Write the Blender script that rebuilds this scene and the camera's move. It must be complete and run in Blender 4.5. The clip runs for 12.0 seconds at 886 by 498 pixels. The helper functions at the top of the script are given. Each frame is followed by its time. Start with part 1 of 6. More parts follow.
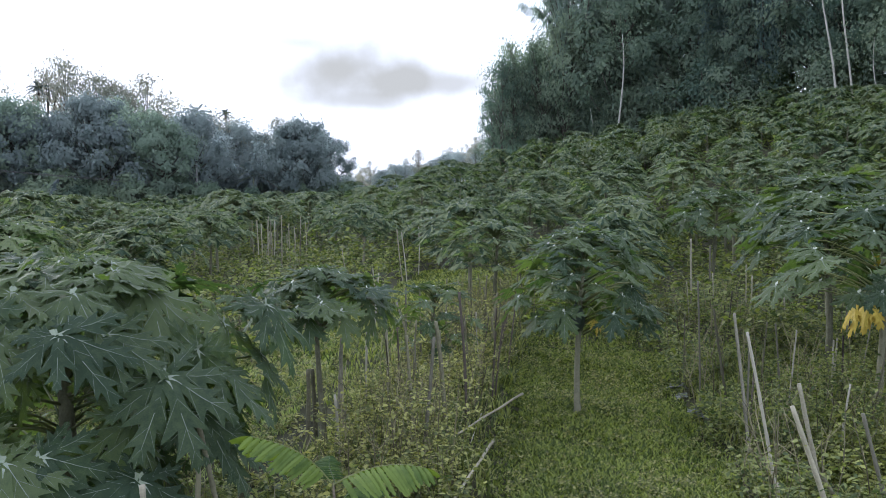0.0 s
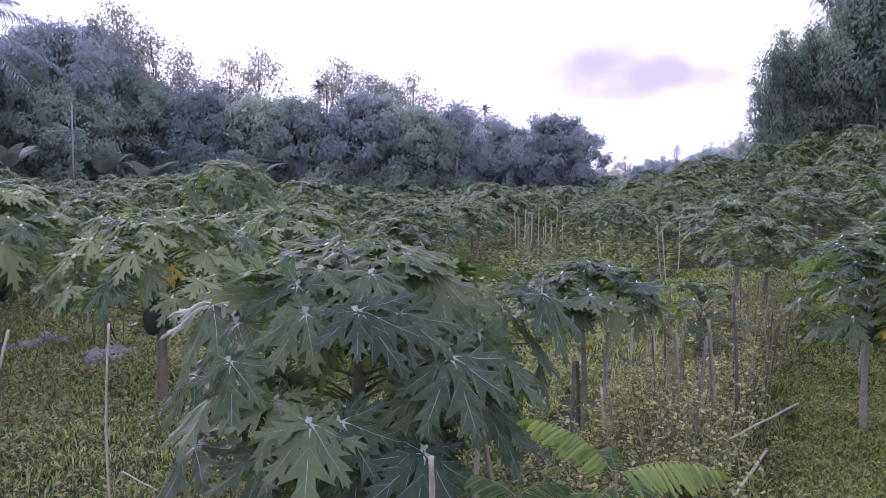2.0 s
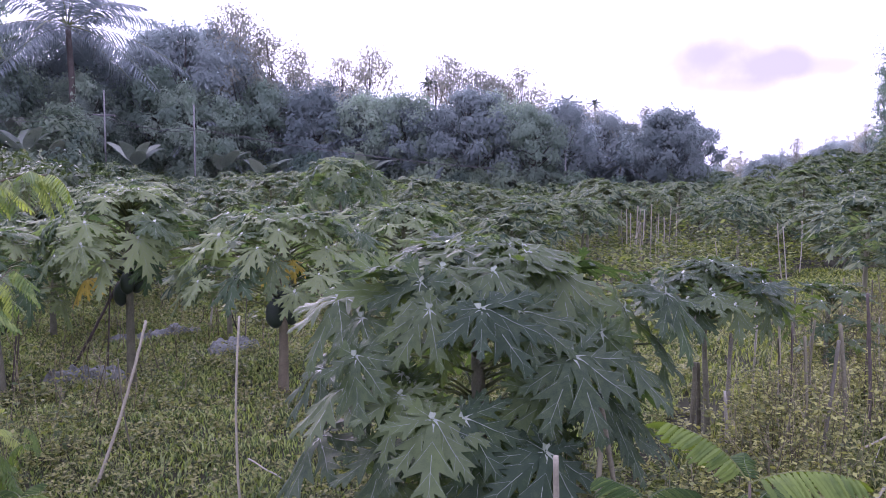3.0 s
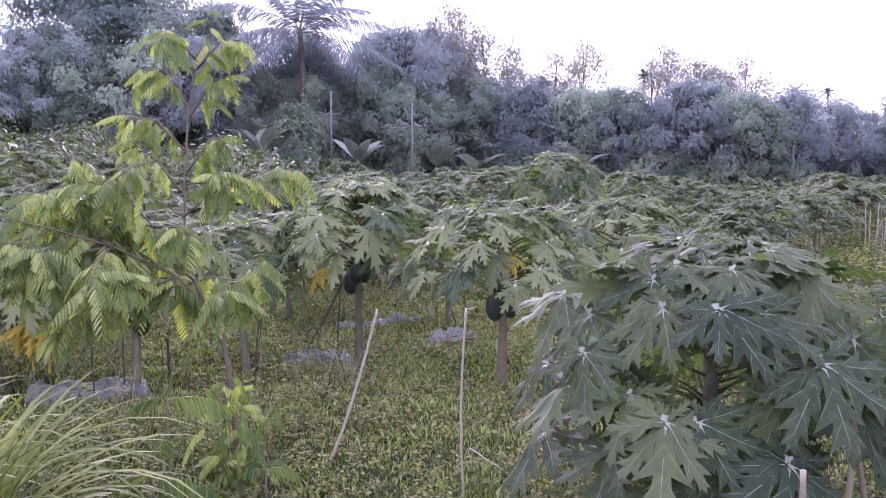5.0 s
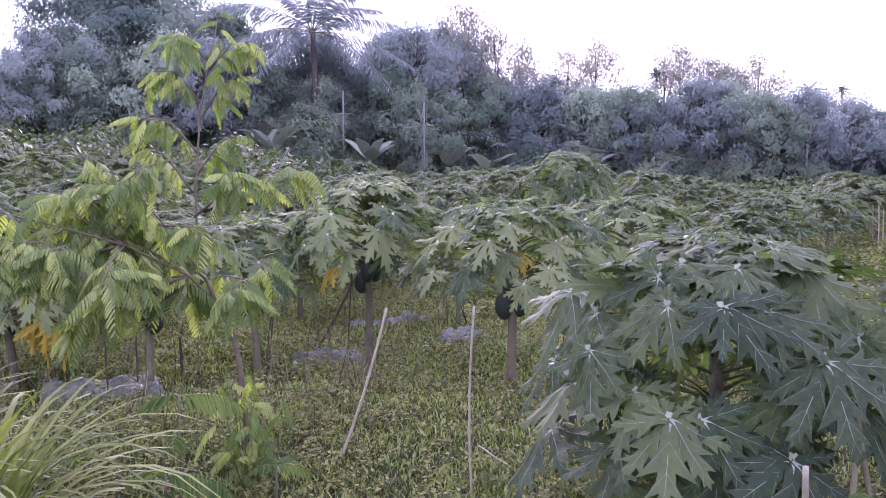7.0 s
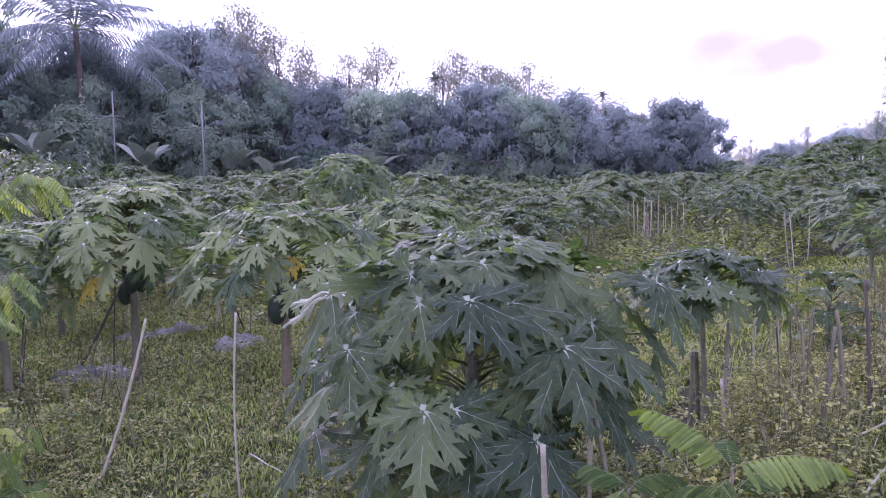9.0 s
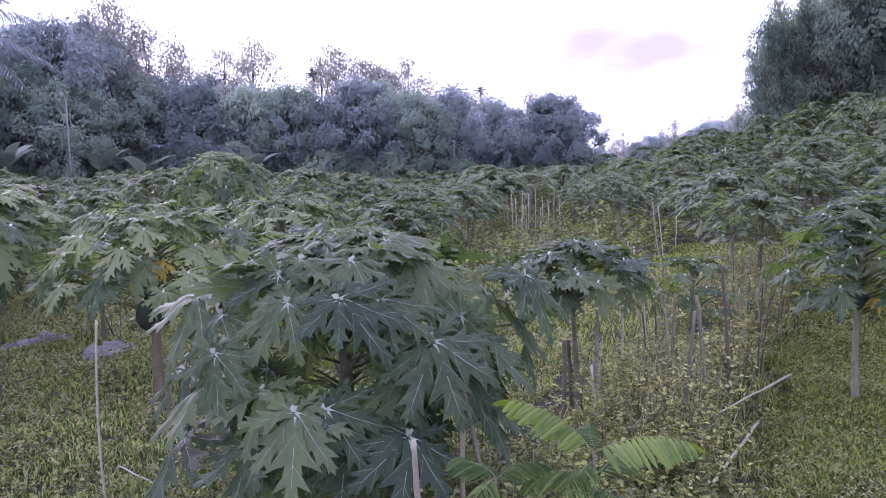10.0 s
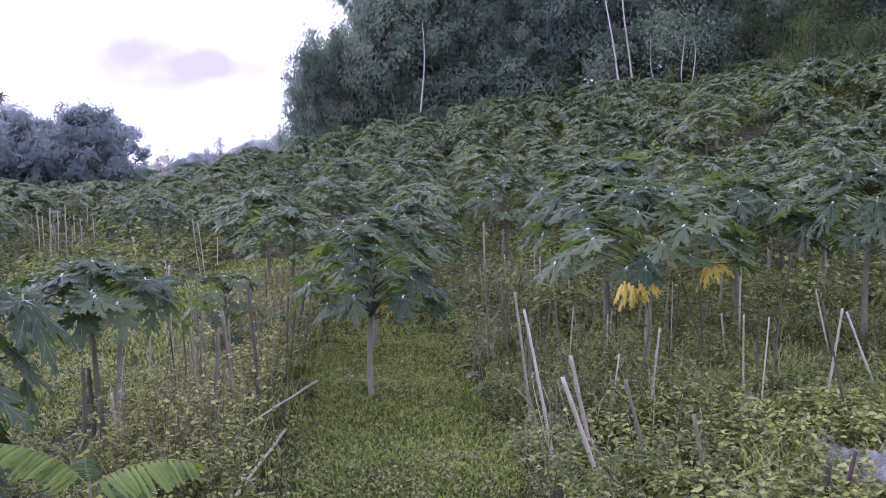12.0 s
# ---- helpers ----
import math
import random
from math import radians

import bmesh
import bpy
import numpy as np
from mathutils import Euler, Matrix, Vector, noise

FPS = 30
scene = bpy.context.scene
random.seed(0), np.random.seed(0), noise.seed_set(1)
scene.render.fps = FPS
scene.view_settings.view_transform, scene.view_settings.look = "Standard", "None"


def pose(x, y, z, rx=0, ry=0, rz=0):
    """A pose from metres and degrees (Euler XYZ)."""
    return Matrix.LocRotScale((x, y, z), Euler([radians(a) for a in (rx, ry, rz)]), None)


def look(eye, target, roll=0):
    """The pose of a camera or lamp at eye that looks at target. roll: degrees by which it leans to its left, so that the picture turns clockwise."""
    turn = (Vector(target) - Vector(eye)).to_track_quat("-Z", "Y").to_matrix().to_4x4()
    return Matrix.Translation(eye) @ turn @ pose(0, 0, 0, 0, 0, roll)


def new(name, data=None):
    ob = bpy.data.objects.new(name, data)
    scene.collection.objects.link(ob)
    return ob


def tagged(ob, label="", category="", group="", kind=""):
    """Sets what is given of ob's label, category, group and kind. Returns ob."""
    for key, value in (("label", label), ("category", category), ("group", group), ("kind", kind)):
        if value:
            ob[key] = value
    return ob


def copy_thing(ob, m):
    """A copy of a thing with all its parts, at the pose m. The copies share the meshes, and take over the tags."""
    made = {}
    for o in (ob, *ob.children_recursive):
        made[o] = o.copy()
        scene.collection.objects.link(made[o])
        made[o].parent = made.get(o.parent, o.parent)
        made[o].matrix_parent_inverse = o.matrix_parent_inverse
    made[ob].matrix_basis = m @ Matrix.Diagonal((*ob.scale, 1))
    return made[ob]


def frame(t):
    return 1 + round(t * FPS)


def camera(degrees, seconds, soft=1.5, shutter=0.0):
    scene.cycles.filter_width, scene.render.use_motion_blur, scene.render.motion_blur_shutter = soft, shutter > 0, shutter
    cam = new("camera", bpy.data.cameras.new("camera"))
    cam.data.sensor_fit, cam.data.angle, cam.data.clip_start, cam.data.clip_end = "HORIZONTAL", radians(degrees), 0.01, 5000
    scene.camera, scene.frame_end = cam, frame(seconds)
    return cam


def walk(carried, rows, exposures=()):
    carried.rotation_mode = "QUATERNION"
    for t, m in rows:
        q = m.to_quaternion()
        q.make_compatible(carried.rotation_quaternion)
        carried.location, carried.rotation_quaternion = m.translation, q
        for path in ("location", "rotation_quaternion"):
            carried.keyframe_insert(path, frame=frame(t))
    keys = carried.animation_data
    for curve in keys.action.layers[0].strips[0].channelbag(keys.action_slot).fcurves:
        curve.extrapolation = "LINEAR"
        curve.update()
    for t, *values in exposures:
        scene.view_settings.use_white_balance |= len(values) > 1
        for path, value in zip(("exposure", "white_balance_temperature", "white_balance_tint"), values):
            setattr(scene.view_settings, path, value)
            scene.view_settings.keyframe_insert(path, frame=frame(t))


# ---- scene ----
cam = camera(54.2, 12.0, soft=0.9)
PATH = [
    (0, (0.15, -0.273, 1.819), (0.14, 1.722, 1.684), -0.6),
    (0.5, (0.137, -0.273, 1.813), (0.011, 1.719, 1.679), -0.4),
    (1, (0.102, -0.306, 1.811), (-0.139, 1.675, 1.677), -0.0),
    (1.5, (0.049, -0.31, 1.807), (-0.359, 1.643, 1.665), 0.4),
    (2, (0.01, -0.319, 1.803), (-0.565, 1.591, 1.657), 0.3),
    (2.5, (-0.023, -0.342, 1.807), (-0.707, 1.532, 1.657), 0.3),
    (3, (-0.063, -0.351, 1.811), (-0.867, 1.474, 1.655), 0.2),
    (5, (-0.16, -0.384, 1.81), (-1.375, 1.196, 1.641), 0.1),
    (5.5, (-0.186, -0.4, 1.807), (-1.492, 1.105, 1.637), 0.2),
    (6, (-0.169, -0.422, 1.812), (-1.518, 1.045, 1.642), 0.0),
    (6.5, (-0.154, -0.426, 1.811), (-1.502, 1.042, 1.641), 0.0),
    (7, (-0.111, -0.407, 1.81), (-1.349, 1.156, 1.64), 0.0),
    (7.5, (-0.044, -0.422, 1.827), (-1.105, 1.265, 1.655), 0.2),
    (9.5, (0.077, -0.318, 1.804), (-0.662, 1.532, 1.63), -1.3),
    (10, (0.122, -0.305, 1.807), (-0.458, 1.6, 1.624), -1.8),
    (10.5, (0.191, -0.281, 1.817), (-0.176, 1.678, 1.641), -2.9),
    (11, (0.246, -0.273, 1.8), (0.147, 1.717, 1.629), -2.0),
    (11.5, (0.283, -0.271, 1.794), (0.461, 1.713, 1.622), -1.4),
    (12, (0.31, -0.287, 1.801), (0.734, 1.66, 1.632), -1.0),
]
EXPOSURES = [(0.0, 0.53, 5800, 10), (0.5, 0.71, 5680, 32), (2.5, 0.78, 5550, 46), (5.5, 1.32, 5750, 50), (7.5, 1.14, 5620, 50), (9.5, 1.0, 5460, 52), (10.0, 0.98, 5460, 48), (10.5, 0.62, 5530, 46), (11.0, 0.58, 5580, 42), (12.0, 0.88, 5450, 42)]
walk(cam, [(t, look(eye, target, roll)) for t, eye, target, roll in PATH], EXPOSURES)

# ---- sky and sun ----
SUN_AZ, SUN_EL = -48.0, 24.0          # degrees to the right of +y, and above the horizon


def build_sky():
    world = bpy.data.worlds.new("sky")
    scene.world = world
    world.use_nodes = True
    nt = world.node_tree
    nt.nodes.clear()
    N, K = nt.nodes.new, nt.links.new

    def math_node(op, a, b=0.0, c=0.0):
        n = N("ShaderNodeMath")
        n.operation = op
        for k, v in enumerate((a, b, c)):
            if isinstance(v, (int, float)):
                n.inputs[k].default_value = v
            else:
                K(v, n.inputs[k])
        return n.outputs[0]

    co = N("ShaderNodeTexCoord")
    sep = N("ShaderNodeSeparateXYZ")
    K(co.outputs["Generated"], sep.inputs[0])
    az = math_node("MULTIPLY", math_node("ARCTAN2", sep.outputs[0], sep.outputs[1]), 57.2958)
    el = math_node("MULTIPLY", math_node("ARCSINE", sep.outputs[2]), 57.2958)
    fine = N("ShaderNodeTexNoise")
    fine.inputs["Scale"].default_value, fine.inputs["Detail"].default_value = 13.0, 8.0
    K(co.outputs["Generated"], fine.inputs["Vector"])
    broad = N("ShaderNodeTexNoise")
    broad.inputs["Scale"].default_value, broad.inputs["Detail"].default_value = 3.0, 5.0
    K(co.outputs["Generated"], broad.inputs["Vector"])
    wobble = math_node("MULTIPLY", math_node("SUBTRACT", fine.outputs["Fac"], 0.5), 1.1)

    def cloud(a0, e0, sa, se, strength):
        da = math_node("DIVIDE", math_node("SUBTRACT", az, a0), sa)
        de = math_node("DIVIDE", math_node("SUBTRACT", el, e0), se)
        d = math_node("SQRT", math_node("ADD", math_node("MULTIPLY", da, da), math_node("MULTIPLY", de, de)))
        r = N("ShaderNodeMapRange")
        r.interpolation_type = "SMOOTHSTEP"
        K(math_node("ADD", d, wobble), r.inputs["Value"])
        r.inputs["From Min"].default_value, r.inputs["From Max"].default_value = 1.35, 0.15
        return math_node("MULTIPLY", r.outputs["Result"], strength)

    mask = cloud(-6.6, 7.8, 5.4, 3.2, 1.0)
    for c in ((-9.3, 9.5, 4.4, 1.1, 0.75), (-3.6, 7.1, 6.0, 2.2, 1.0), (0.0, 6.9, 5.6, 1.5, 0.9), (-12.5, 6.0, 9.0, 1.1, 0.5), (-5.5, 6.0, 6.0, 1.2, 0.9), (-66.0, 12.8, 10.0, 2.0, 1.0)):
        mask = math_node("SMOOTH_MAX", mask, cloud(*c), 0.4)
    nishita = N("ShaderNodeTexSky")
    nishita.sky_type, nishita.sun_disc = "NISHITA", False
    nishita.sun_elevation, nishita.sun_rotation = radians(SUN_EL), radians(SUN_AZ)
    dim = N("ShaderNodeVectorMath")
    dim.operation = "SCALE"
    dim.inputs["Scale"].default_value = 0.06
    K(nishita.outputs[0], dim.inputs[0])
    ramp = N("ShaderNodeValToRGB")
    ramp.color_ramp.elements[0].position, ramp.color_ramp.elements[0].color = 0.3, (0.86, 0.89, 1.02, 1)
    ramp.color_ramp.elements[1].position, ramp.color_ramp.elements[1].color = 0.62, (0.98, 0.98, 1.1, 1)
    K(broad.outputs["Fac"], ramp.inputs[0])
    veil = N("ShaderNodeMix")
    veil.data_type, veil.inputs[0].default_value = "RGBA", 0.93
    K(dim.outputs[0], veil.inputs[6]), K(ramp.outputs[0], veil.inputs[7])
    grey = N("ShaderNodeMix")
    grey.data_type = "RGBA"
    K(mask, grey.inputs[0]), K(veil.outputs[2], grey.inputs[6])
    grey.inputs[7].default_value = (0.3, 0.29, 0.275, 1)
    back = N("ShaderNodeBackground")
    back.inputs["Strength"].default_value = 1.5
    K(grey.outputs[2], back.inputs[0])
    K(back.outputs[0], N("ShaderNodeOutputWorld").inputs[0])


build_sky()
sun_data = bpy.data.lights.new("sun", "SUN")
sun_data.energy, sun_data.angle, sun_data.color = 1.6, radians(18), (1.0, 0.93, 0.84)
sun = new("sun", sun_data)
sun.matrix_world = look((0, 0, 60), (-math.sin(radians(SUN_AZ)) * math.cos(radians(SUN_EL)), -math.cos(radians(SUN_AZ)) * math.cos(radians(SUN_EL)), 60 - math.sin(radians(SUN_EL))))


# ---- materials ----
def material(name, low, high, rough=0.6, scale=8.0, bump=0.2, spec=0.4, translucent=0.0, by_object=0.0, by_island=0.0, glow=None, bump_scale=None, hue=None):
    """A surface that varies between two colours by grain and stain, by object and by loose piece."""
    m = bpy.data.materials.new(name)
    m.use_nodes = True
    nt = m.node_tree
    nt.nodes.clear()
    N, K = nt.nodes.new, nt.links.new
    co = N("ShaderNodeTexCoord")
    big, small = N("ShaderNodeTexNoise"), N("ShaderNodeTexNoise")
    for n, sc in ((big, scale), (small, scale * 7)):
        n.inputs["Scale"].default_value, n.inputs["Detail"].default_value = sc, 4.0
        K(co.outputs["Object"], n.inputs["Vector"])
    total = N("ShaderNodeMath")
    total.operation = "MULTIPLY_ADD"
    K(small.outputs["Fac"], total.inputs[0])
    total.inputs[1].default_value = 0.5
    half = N("ShaderNodeMath")
    half.operation = "MULTIPLY"
    half.inputs[1].default_value = 0.5
    K(big.outputs["Fac"], half.inputs[0])
    K(half.outputs[0], total.inputs[2])
    fac = total.outputs[0]
    for node_type, out, amount in (("ShaderNodeObjectInfo", "Random", by_object), ("ShaderNodeNewGeometry", "Random Per Island", by_island)):
        if amount:
            src = N(node_type)
            a = N("ShaderNodeMath")
            a.operation = "MULTIPLY_ADD"
            K(src.outputs[out], a.inputs[0])
            a.inputs[1].default_value = amount
            b = N("ShaderNodeMath")
            b.operation = "SUBTRACT"
            K(fac, b.inputs[0])
            b.inputs[1].default_value = amount / 2
            K(b.outputs[0], a.inputs[2])
            fac = a.outputs[0]
    ramp = N("ShaderNodeValToRGB")
    ramp.color_ramp.elements[0].position, ramp.color_ramp.elements[0].color = 0.25, (*low, 1)
    ramp.color_ramp.elements[1].position, ramp.color_ramp.elements[1].color = 0.75, (*high, 1)
    K(fac, ramp.inputs[0])
    p = N("ShaderNodeBsdfPrincipled")
    K(ramp.outputs[0], p.inputs["Base Color"])
    p.inputs["Roughness"].default_value = rough
    p.inputs["Specular IOR Level"].default_value = spec
    if bump:
        bn = N("ShaderNodeBump")
        bn.inputs["Strength"].default_value, bn.inputs["Distance"].default_value = bump, 0.01
        K(small.outputs["Fac"], bn.inputs["Height"])
        K(bn.outputs[0], p.inputs["Normal"])
    shader = p.outputs[0]
    if translucent:
        tr = N("ShaderNodeBsdfTranslucent")
        lift = N("ShaderNodeMix")
        lift.data_type, lift.blend_type, lift.inputs[0].default_value = "RGBA", "MULTIPLY", 1.0
        K(ramp.outputs[0], lift.inputs[6])
        lift.inputs[7].default_value = glow or (1.7, 1.9, 0.6, 1)
        K(lift.outputs[2], tr.inputs[0])
        mix = N("ShaderNodeMixShader")
        mix.inputs[0].default_value = translucent
        K(shader, mix.inputs[1]), K(tr.outputs[0], mix.inputs[2])
        shader = mix.outputs[0]
    K(shader, N("ShaderNodeOutputMaterial").inputs[0])
    return m


M_PAPAYA = material("papaya_leaf", (0.033, 0.058, 0.034), (0.095, 0.13, 0.06), 0.58, 9, 0.3, 0.2, 0.38, by_object=0.5)
# Leaf of the field rows: the lightening by haze is part of this base colour.
M_PAPAYA_HAZED = material("hazed_papaya_leaf", (0.041, 0.068, 0.042), (0.164, 0.195, 0.108), 0.66, 3, 0, 0.1, 0.36, by_object=0.3, by_island=0.85, glow=(1.5, 1.75, 0.9, 1))
# Lighter copy of papaya_leaf; the left side's brighter light is put into its colour.
M_PAPAYA_LIT = material("papaya_leaf_lit", (0.052, 0.084, 0.044), (0.181, 0.222, 0.108), 0.62, 7, 0.2, 0.13, 0.38, by_object=0.7, glow=(1.5, 1.75, 0.95, 1))
M_VEIN = material("leaf_vein", (0.14, 0.19, 0.125), (0.29, 0.34, 0.24), 0.5, 20, 0)
# Pale joint lobes, whitened further so that painted glints show on the crowns.
M_JOINT_GLINT = material("leaf_joint_glint", (0.28, 0.33, 0.25), (0.55, 0.58, 0.48), 0.5, 20, 0, 0.4)
M_PETIOLE = material("petiole", (0.07, 0.1, 0.04), (0.19, 0.21, 0.075), 0.5, 15, 0.1, by_object=0.6)
M_YELLOW_LEAF = material("yellowed_leaf", (0.39, 0.29, 0.033), (0.62, 0.5, 0.08), 0.55, 6, 0.3, translucent=0.2, glow=(1, 0.9, 0.5, 1))
M_BROWN_LEAF = material("dead_leaf", (0.08, 0.05, 0.03), (0.2, 0.13, 0.08), 0.8, 14, 0.4)
M_TRUNK = material("papaya_trunk", (0.085, 0.087, 0.054), (0.245, 0.24, 0.165), 0.85, 14, 0.7, by_object=0.4)
M_TRUNK_RED = material("papaya_trunk_reddish", (0.105, 0.09, 0.058), (0.215, 0.19, 0.125), 0.8, 14, 0.6)
M_FRUIT = material("papaya_fruit", (0.02, 0.034, 0.024), (0.038, 0.056, 0.04), 0.55, 10, 0.1)
M_STAKE = material("weathered_bamboo", (0.12, 0.115, 0.085), (0.35, 0.335, 0.265), 0.75, 16, 0.4, by_object=0.8)
M_STAKE_DARK = material("dark_stick", (0.035, 0.028, 0.024), (0.1, 0.085, 0.07), 0.85, 12, 0.5, by_object=0.5)
M_STAKE_BROWN = material("brown_stick", (0.064, 0.062, 0.038), (0.19, 0.182, 0.116), 0.85, 12, 0.5, by_object=0.7)
M_POLE = material("pale_bamboo", (0.16, 0.15, 0.105), (0.35, 0.33, 0.24), 0.65, 12, 0.5, by_object=0.4)
M_WEED = material("weed_leaf", (0.05, 0.074, 0.025), (0.199, 0.221, 0.078), 0.6, 1.5, 0, 0.3, 0.35, by_island=0.85)
M_WEED_DRY = material("drying_weed_leaf", (0.078, 0.1, 0.028), (0.32, 0.35, 0.108), 0.65, 1.5, 0, 0.3, 0.4, by_island=0.85, glow=(1.3, 1.25, 0.7, 1))
M_WEED_STRAW = material("straw_weed_leaf", (0.08, 0.1, 0.034), (0.335, 0.35, 0.122), 0.65, 1.5, 0, 0.3, 0.4, by_island=0.85, glow=(1.3, 1.25, 0.7, 1))
M_HERB = material("herb_leaf", (0.073, 0.086, 0.035), (0.275, 0.268, 0.12), 0.6, 0.6, 0, 0.3, 0.35, by_island=0.8)
M_STEM = material("weed_stem", (0.08, 0.074, 0.04), (0.26, 0.24, 0.135), 0.8, 10, 0, by_island=0.8)
M_TURF = material("turf_blade", (0.056, 0.08, 0.027), (0.243, 0.262, 0.099), 0.6, 1.6, 0, 0.3, 0.35, by_island=0.85)
M_PATH_TURF = material("path_turf_blade", (0.046, 0.07, 0.017), (0.215, 0.252, 0.068), 0.6, 1.3, 0, 0.25, 0.35, by_island=0.7)
M_CLEARING_TURF = material("clearing_turf_blade", (0.064, 0.1, 0.036), (0.285, 0.33, 0.13), 0.6, 1.6, 0, 0.3, 0.35, by_island=0.85)
M_GRASS = material("tall_grass_blade", (0.075, 0.108, 0.032), (0.225, 0.255, 0.09), 0.55, 3, 0, 0.22, 0.3, by_island=0.8)
M_SOIL = material("soil_and_litter", (0.018, 0.021, 0.01), (0.055, 0.056, 0.028), 0.95, 0.9, 0.8, 0.2)
M_PLASTIC = material("silver_plastic_mulch", (0.026, 0.031, 0.026), (0.215, 0.238, 0.208), 0.5, 9, 0.9, 0.4)
M_SAPLING = material("feathery_leaflet", (0.11, 0.175, 0.055), (0.33, 0.395, 0.14), 0.5, 4, 0, 0.3, 0.42, by_object=0.8, by_island=0.3, glow=(1.6, 1.6, 0.5, 1))
M_SEEDLING = material("seedling_leaflet", (0.032, 0.066, 0.015), (0.125, 0.18, 0.04), 0.6, 4, 0, 0.15, 0.3, by_object=0.5, by_island=0.4, glow=(1.6, 1.6, 0.5, 1))
M_SAPLING_BARK = material("sapling_bark", (0.085, 0.07, 0.048), (0.19, 0.16, 0.115), 0.8, 20, 0.4)
# Leaf colours of the woods have aerial haze mixed in: paler, bluer than real foliage.
M_TREE_HAZED = material("hazed_tree_leaf", (0.192, 0.238, 0.232), (0.346, 0.398, 0.382), 0.85, 0.5, 0, 0.02, 0.62, by_object=0.75, by_island=0.05, glow=(1.3, 1.32, 1.32, 1))
M_HILL_HAZED = material("hazed_hillside_leaf", (0.09, 0.14, 0.118), (0.254, 0.31, 0.227), 0.75, 0.5, 0, 0.05, 0.58, by_object=0.4, by_island=0.15, glow=(1.4, 1.45, 1.2, 1))
M_TREE_GREEN_HAZED = material("hazed_green_tree_leaf", (0.18, 0.24, 0.195), (0.355, 0.43, 0.345), 0.85, 0.5, 0, 0.02, 0.6, by_object=0.8, by_island=0.08, glow=(1.3, 1.35, 1.2, 1))
# Pinkish pale tone puts haze and backlight of the skyline crowns into the colour.
M_TREE_PALE_HAZED = material("hazed_pale_tree_leaf", (0.2, 0.222, 0.185), (0.37, 0.38, 0.32), 0.7, 0.5, 0, 0.12, 0.5, by_object=0.4, by_island=0.3, glow=(1.5, 1.4, 1.2, 1))
M_BAMBOO_HAZED = material("hazed_bamboo_leaf", (0.127, 0.185, 0.175), (0.297, 0.355, 0.309), 0.75, 0.4, 0, 0.05, 0.58, by_object=0.5, by_island=0.15, glow=(1.4, 1.45, 1.25, 1))
# Palm and banana greens are greyed and raised to imitate haze over distance.
M_PALM_HAZED = material("hazed_palm_leaflet", (0.12, 0.15, 0.158), (0.24, 0.28, 0.28), 0.65, 0.7, 0, 0.1, 0.35, by_island=0.5, glow=(1.2, 1.25, 1.2, 1))
M_BANANA_HAZED = material("banana_leaf", (0.12, 0.15, 0.125), (0.25, 0.285, 0.225), 0.4, 2, 0.1, 0.5, 0.25, by_object=0.5, glow=(1.25, 1.3, 1.05, 1))
M_SHRUB = material("shrub_leaf", (0.048, 0.075, 0.036), (0.122, 0.15, 0.072), 0.5, 0.6, 0, 0.4, 0.3, by_object=0.5, by_island=0.6)
M_BARK = material("tree_bark", (0.06, 0.05, 0.045), (0.15, 0.13, 0.11), 0.85, 5, 0.5)
M_BARK_PALE = material("pale_bark", (0.27, 0.265, 0.23), (0.5, 0.49, 0.44), 0.8, 4, 0.5)
M_CONCRETE = material("pole_concrete", (0.13, 0.13, 0.13), (0.2, 0.2, 0.195), 0.8, 6, 0.3)
M_WIRE = material("wire_metal", (0.06, 0.06, 0.06), (0.12, 0.12, 0.12), 0.5, 4, 0)
M_ROOF = material("pale_sheet_roof", (0.6, 0.6, 0.62), (0.75, 0.75, 0.76), 0.5, 2, 0.1)
M_WALL = material("weathered_wall", (0.3, 0.28, 0.25), (0.42, 0.4, 0.36), 0.85, 2, 0.3)


# ---- mesh tools ----
class Shape:
    """Collects corners and faces of one mesh."""

    def __init__(self):
        self.v, self.f, self.m = [], [], []

    def add(self, verts, faces, mat=0):
        k = len(self.v)
        self.v.extend(tuple(p) for p in verts)
        self.f.extend(tuple(k + i for i in f) for f in faces)
        self.m.extend([mat] * len(faces))

    def tube(self, pts, radii, n=6, mat=0, cap=True):
        pts = [Vector(p) for p in pts]
        ring = []
        for i, p in enumerate(pts):
            d = (pts[min(i + 1, len(pts) - 1)] - pts[max(i - 1, 0)]).normalized()
            side = d.orthogonal().normalized() if i == 0 else (side - d * side.dot(d)).normalized()
            other = d.cross(side)
            ring += [p + (side * math.cos(2 * math.pi * j / n) + other * math.sin(2 * math.pi * j / n)) * radii[i] for j in range(n)]
        faces = [(i * n + j, i * n + (j + 1) % n, (i + 1) * n + (j + 1) % n, (i + 1) * n + j) for i in range(len(pts) - 1) for j in range(n)]
        if cap:
            faces += [tuple(range(n - 1, -1, -1)), tuple(range((len(pts) - 1) * n, len(pts) * n))]
        self.add(ring, faces, mat)

    def mesh(self, name, mats, smooth=True):
        me = bpy.data.meshes.new(name)
        me.from_pydata(self.v, [], self.f)
        for m in mats:
            me.materials.append(m)
        me.polygons.foreach_set("material_index", self.m)
        me.polygons.foreach_set("use_smooth", [smooth] * len(self.f))
        me.update()
        return me


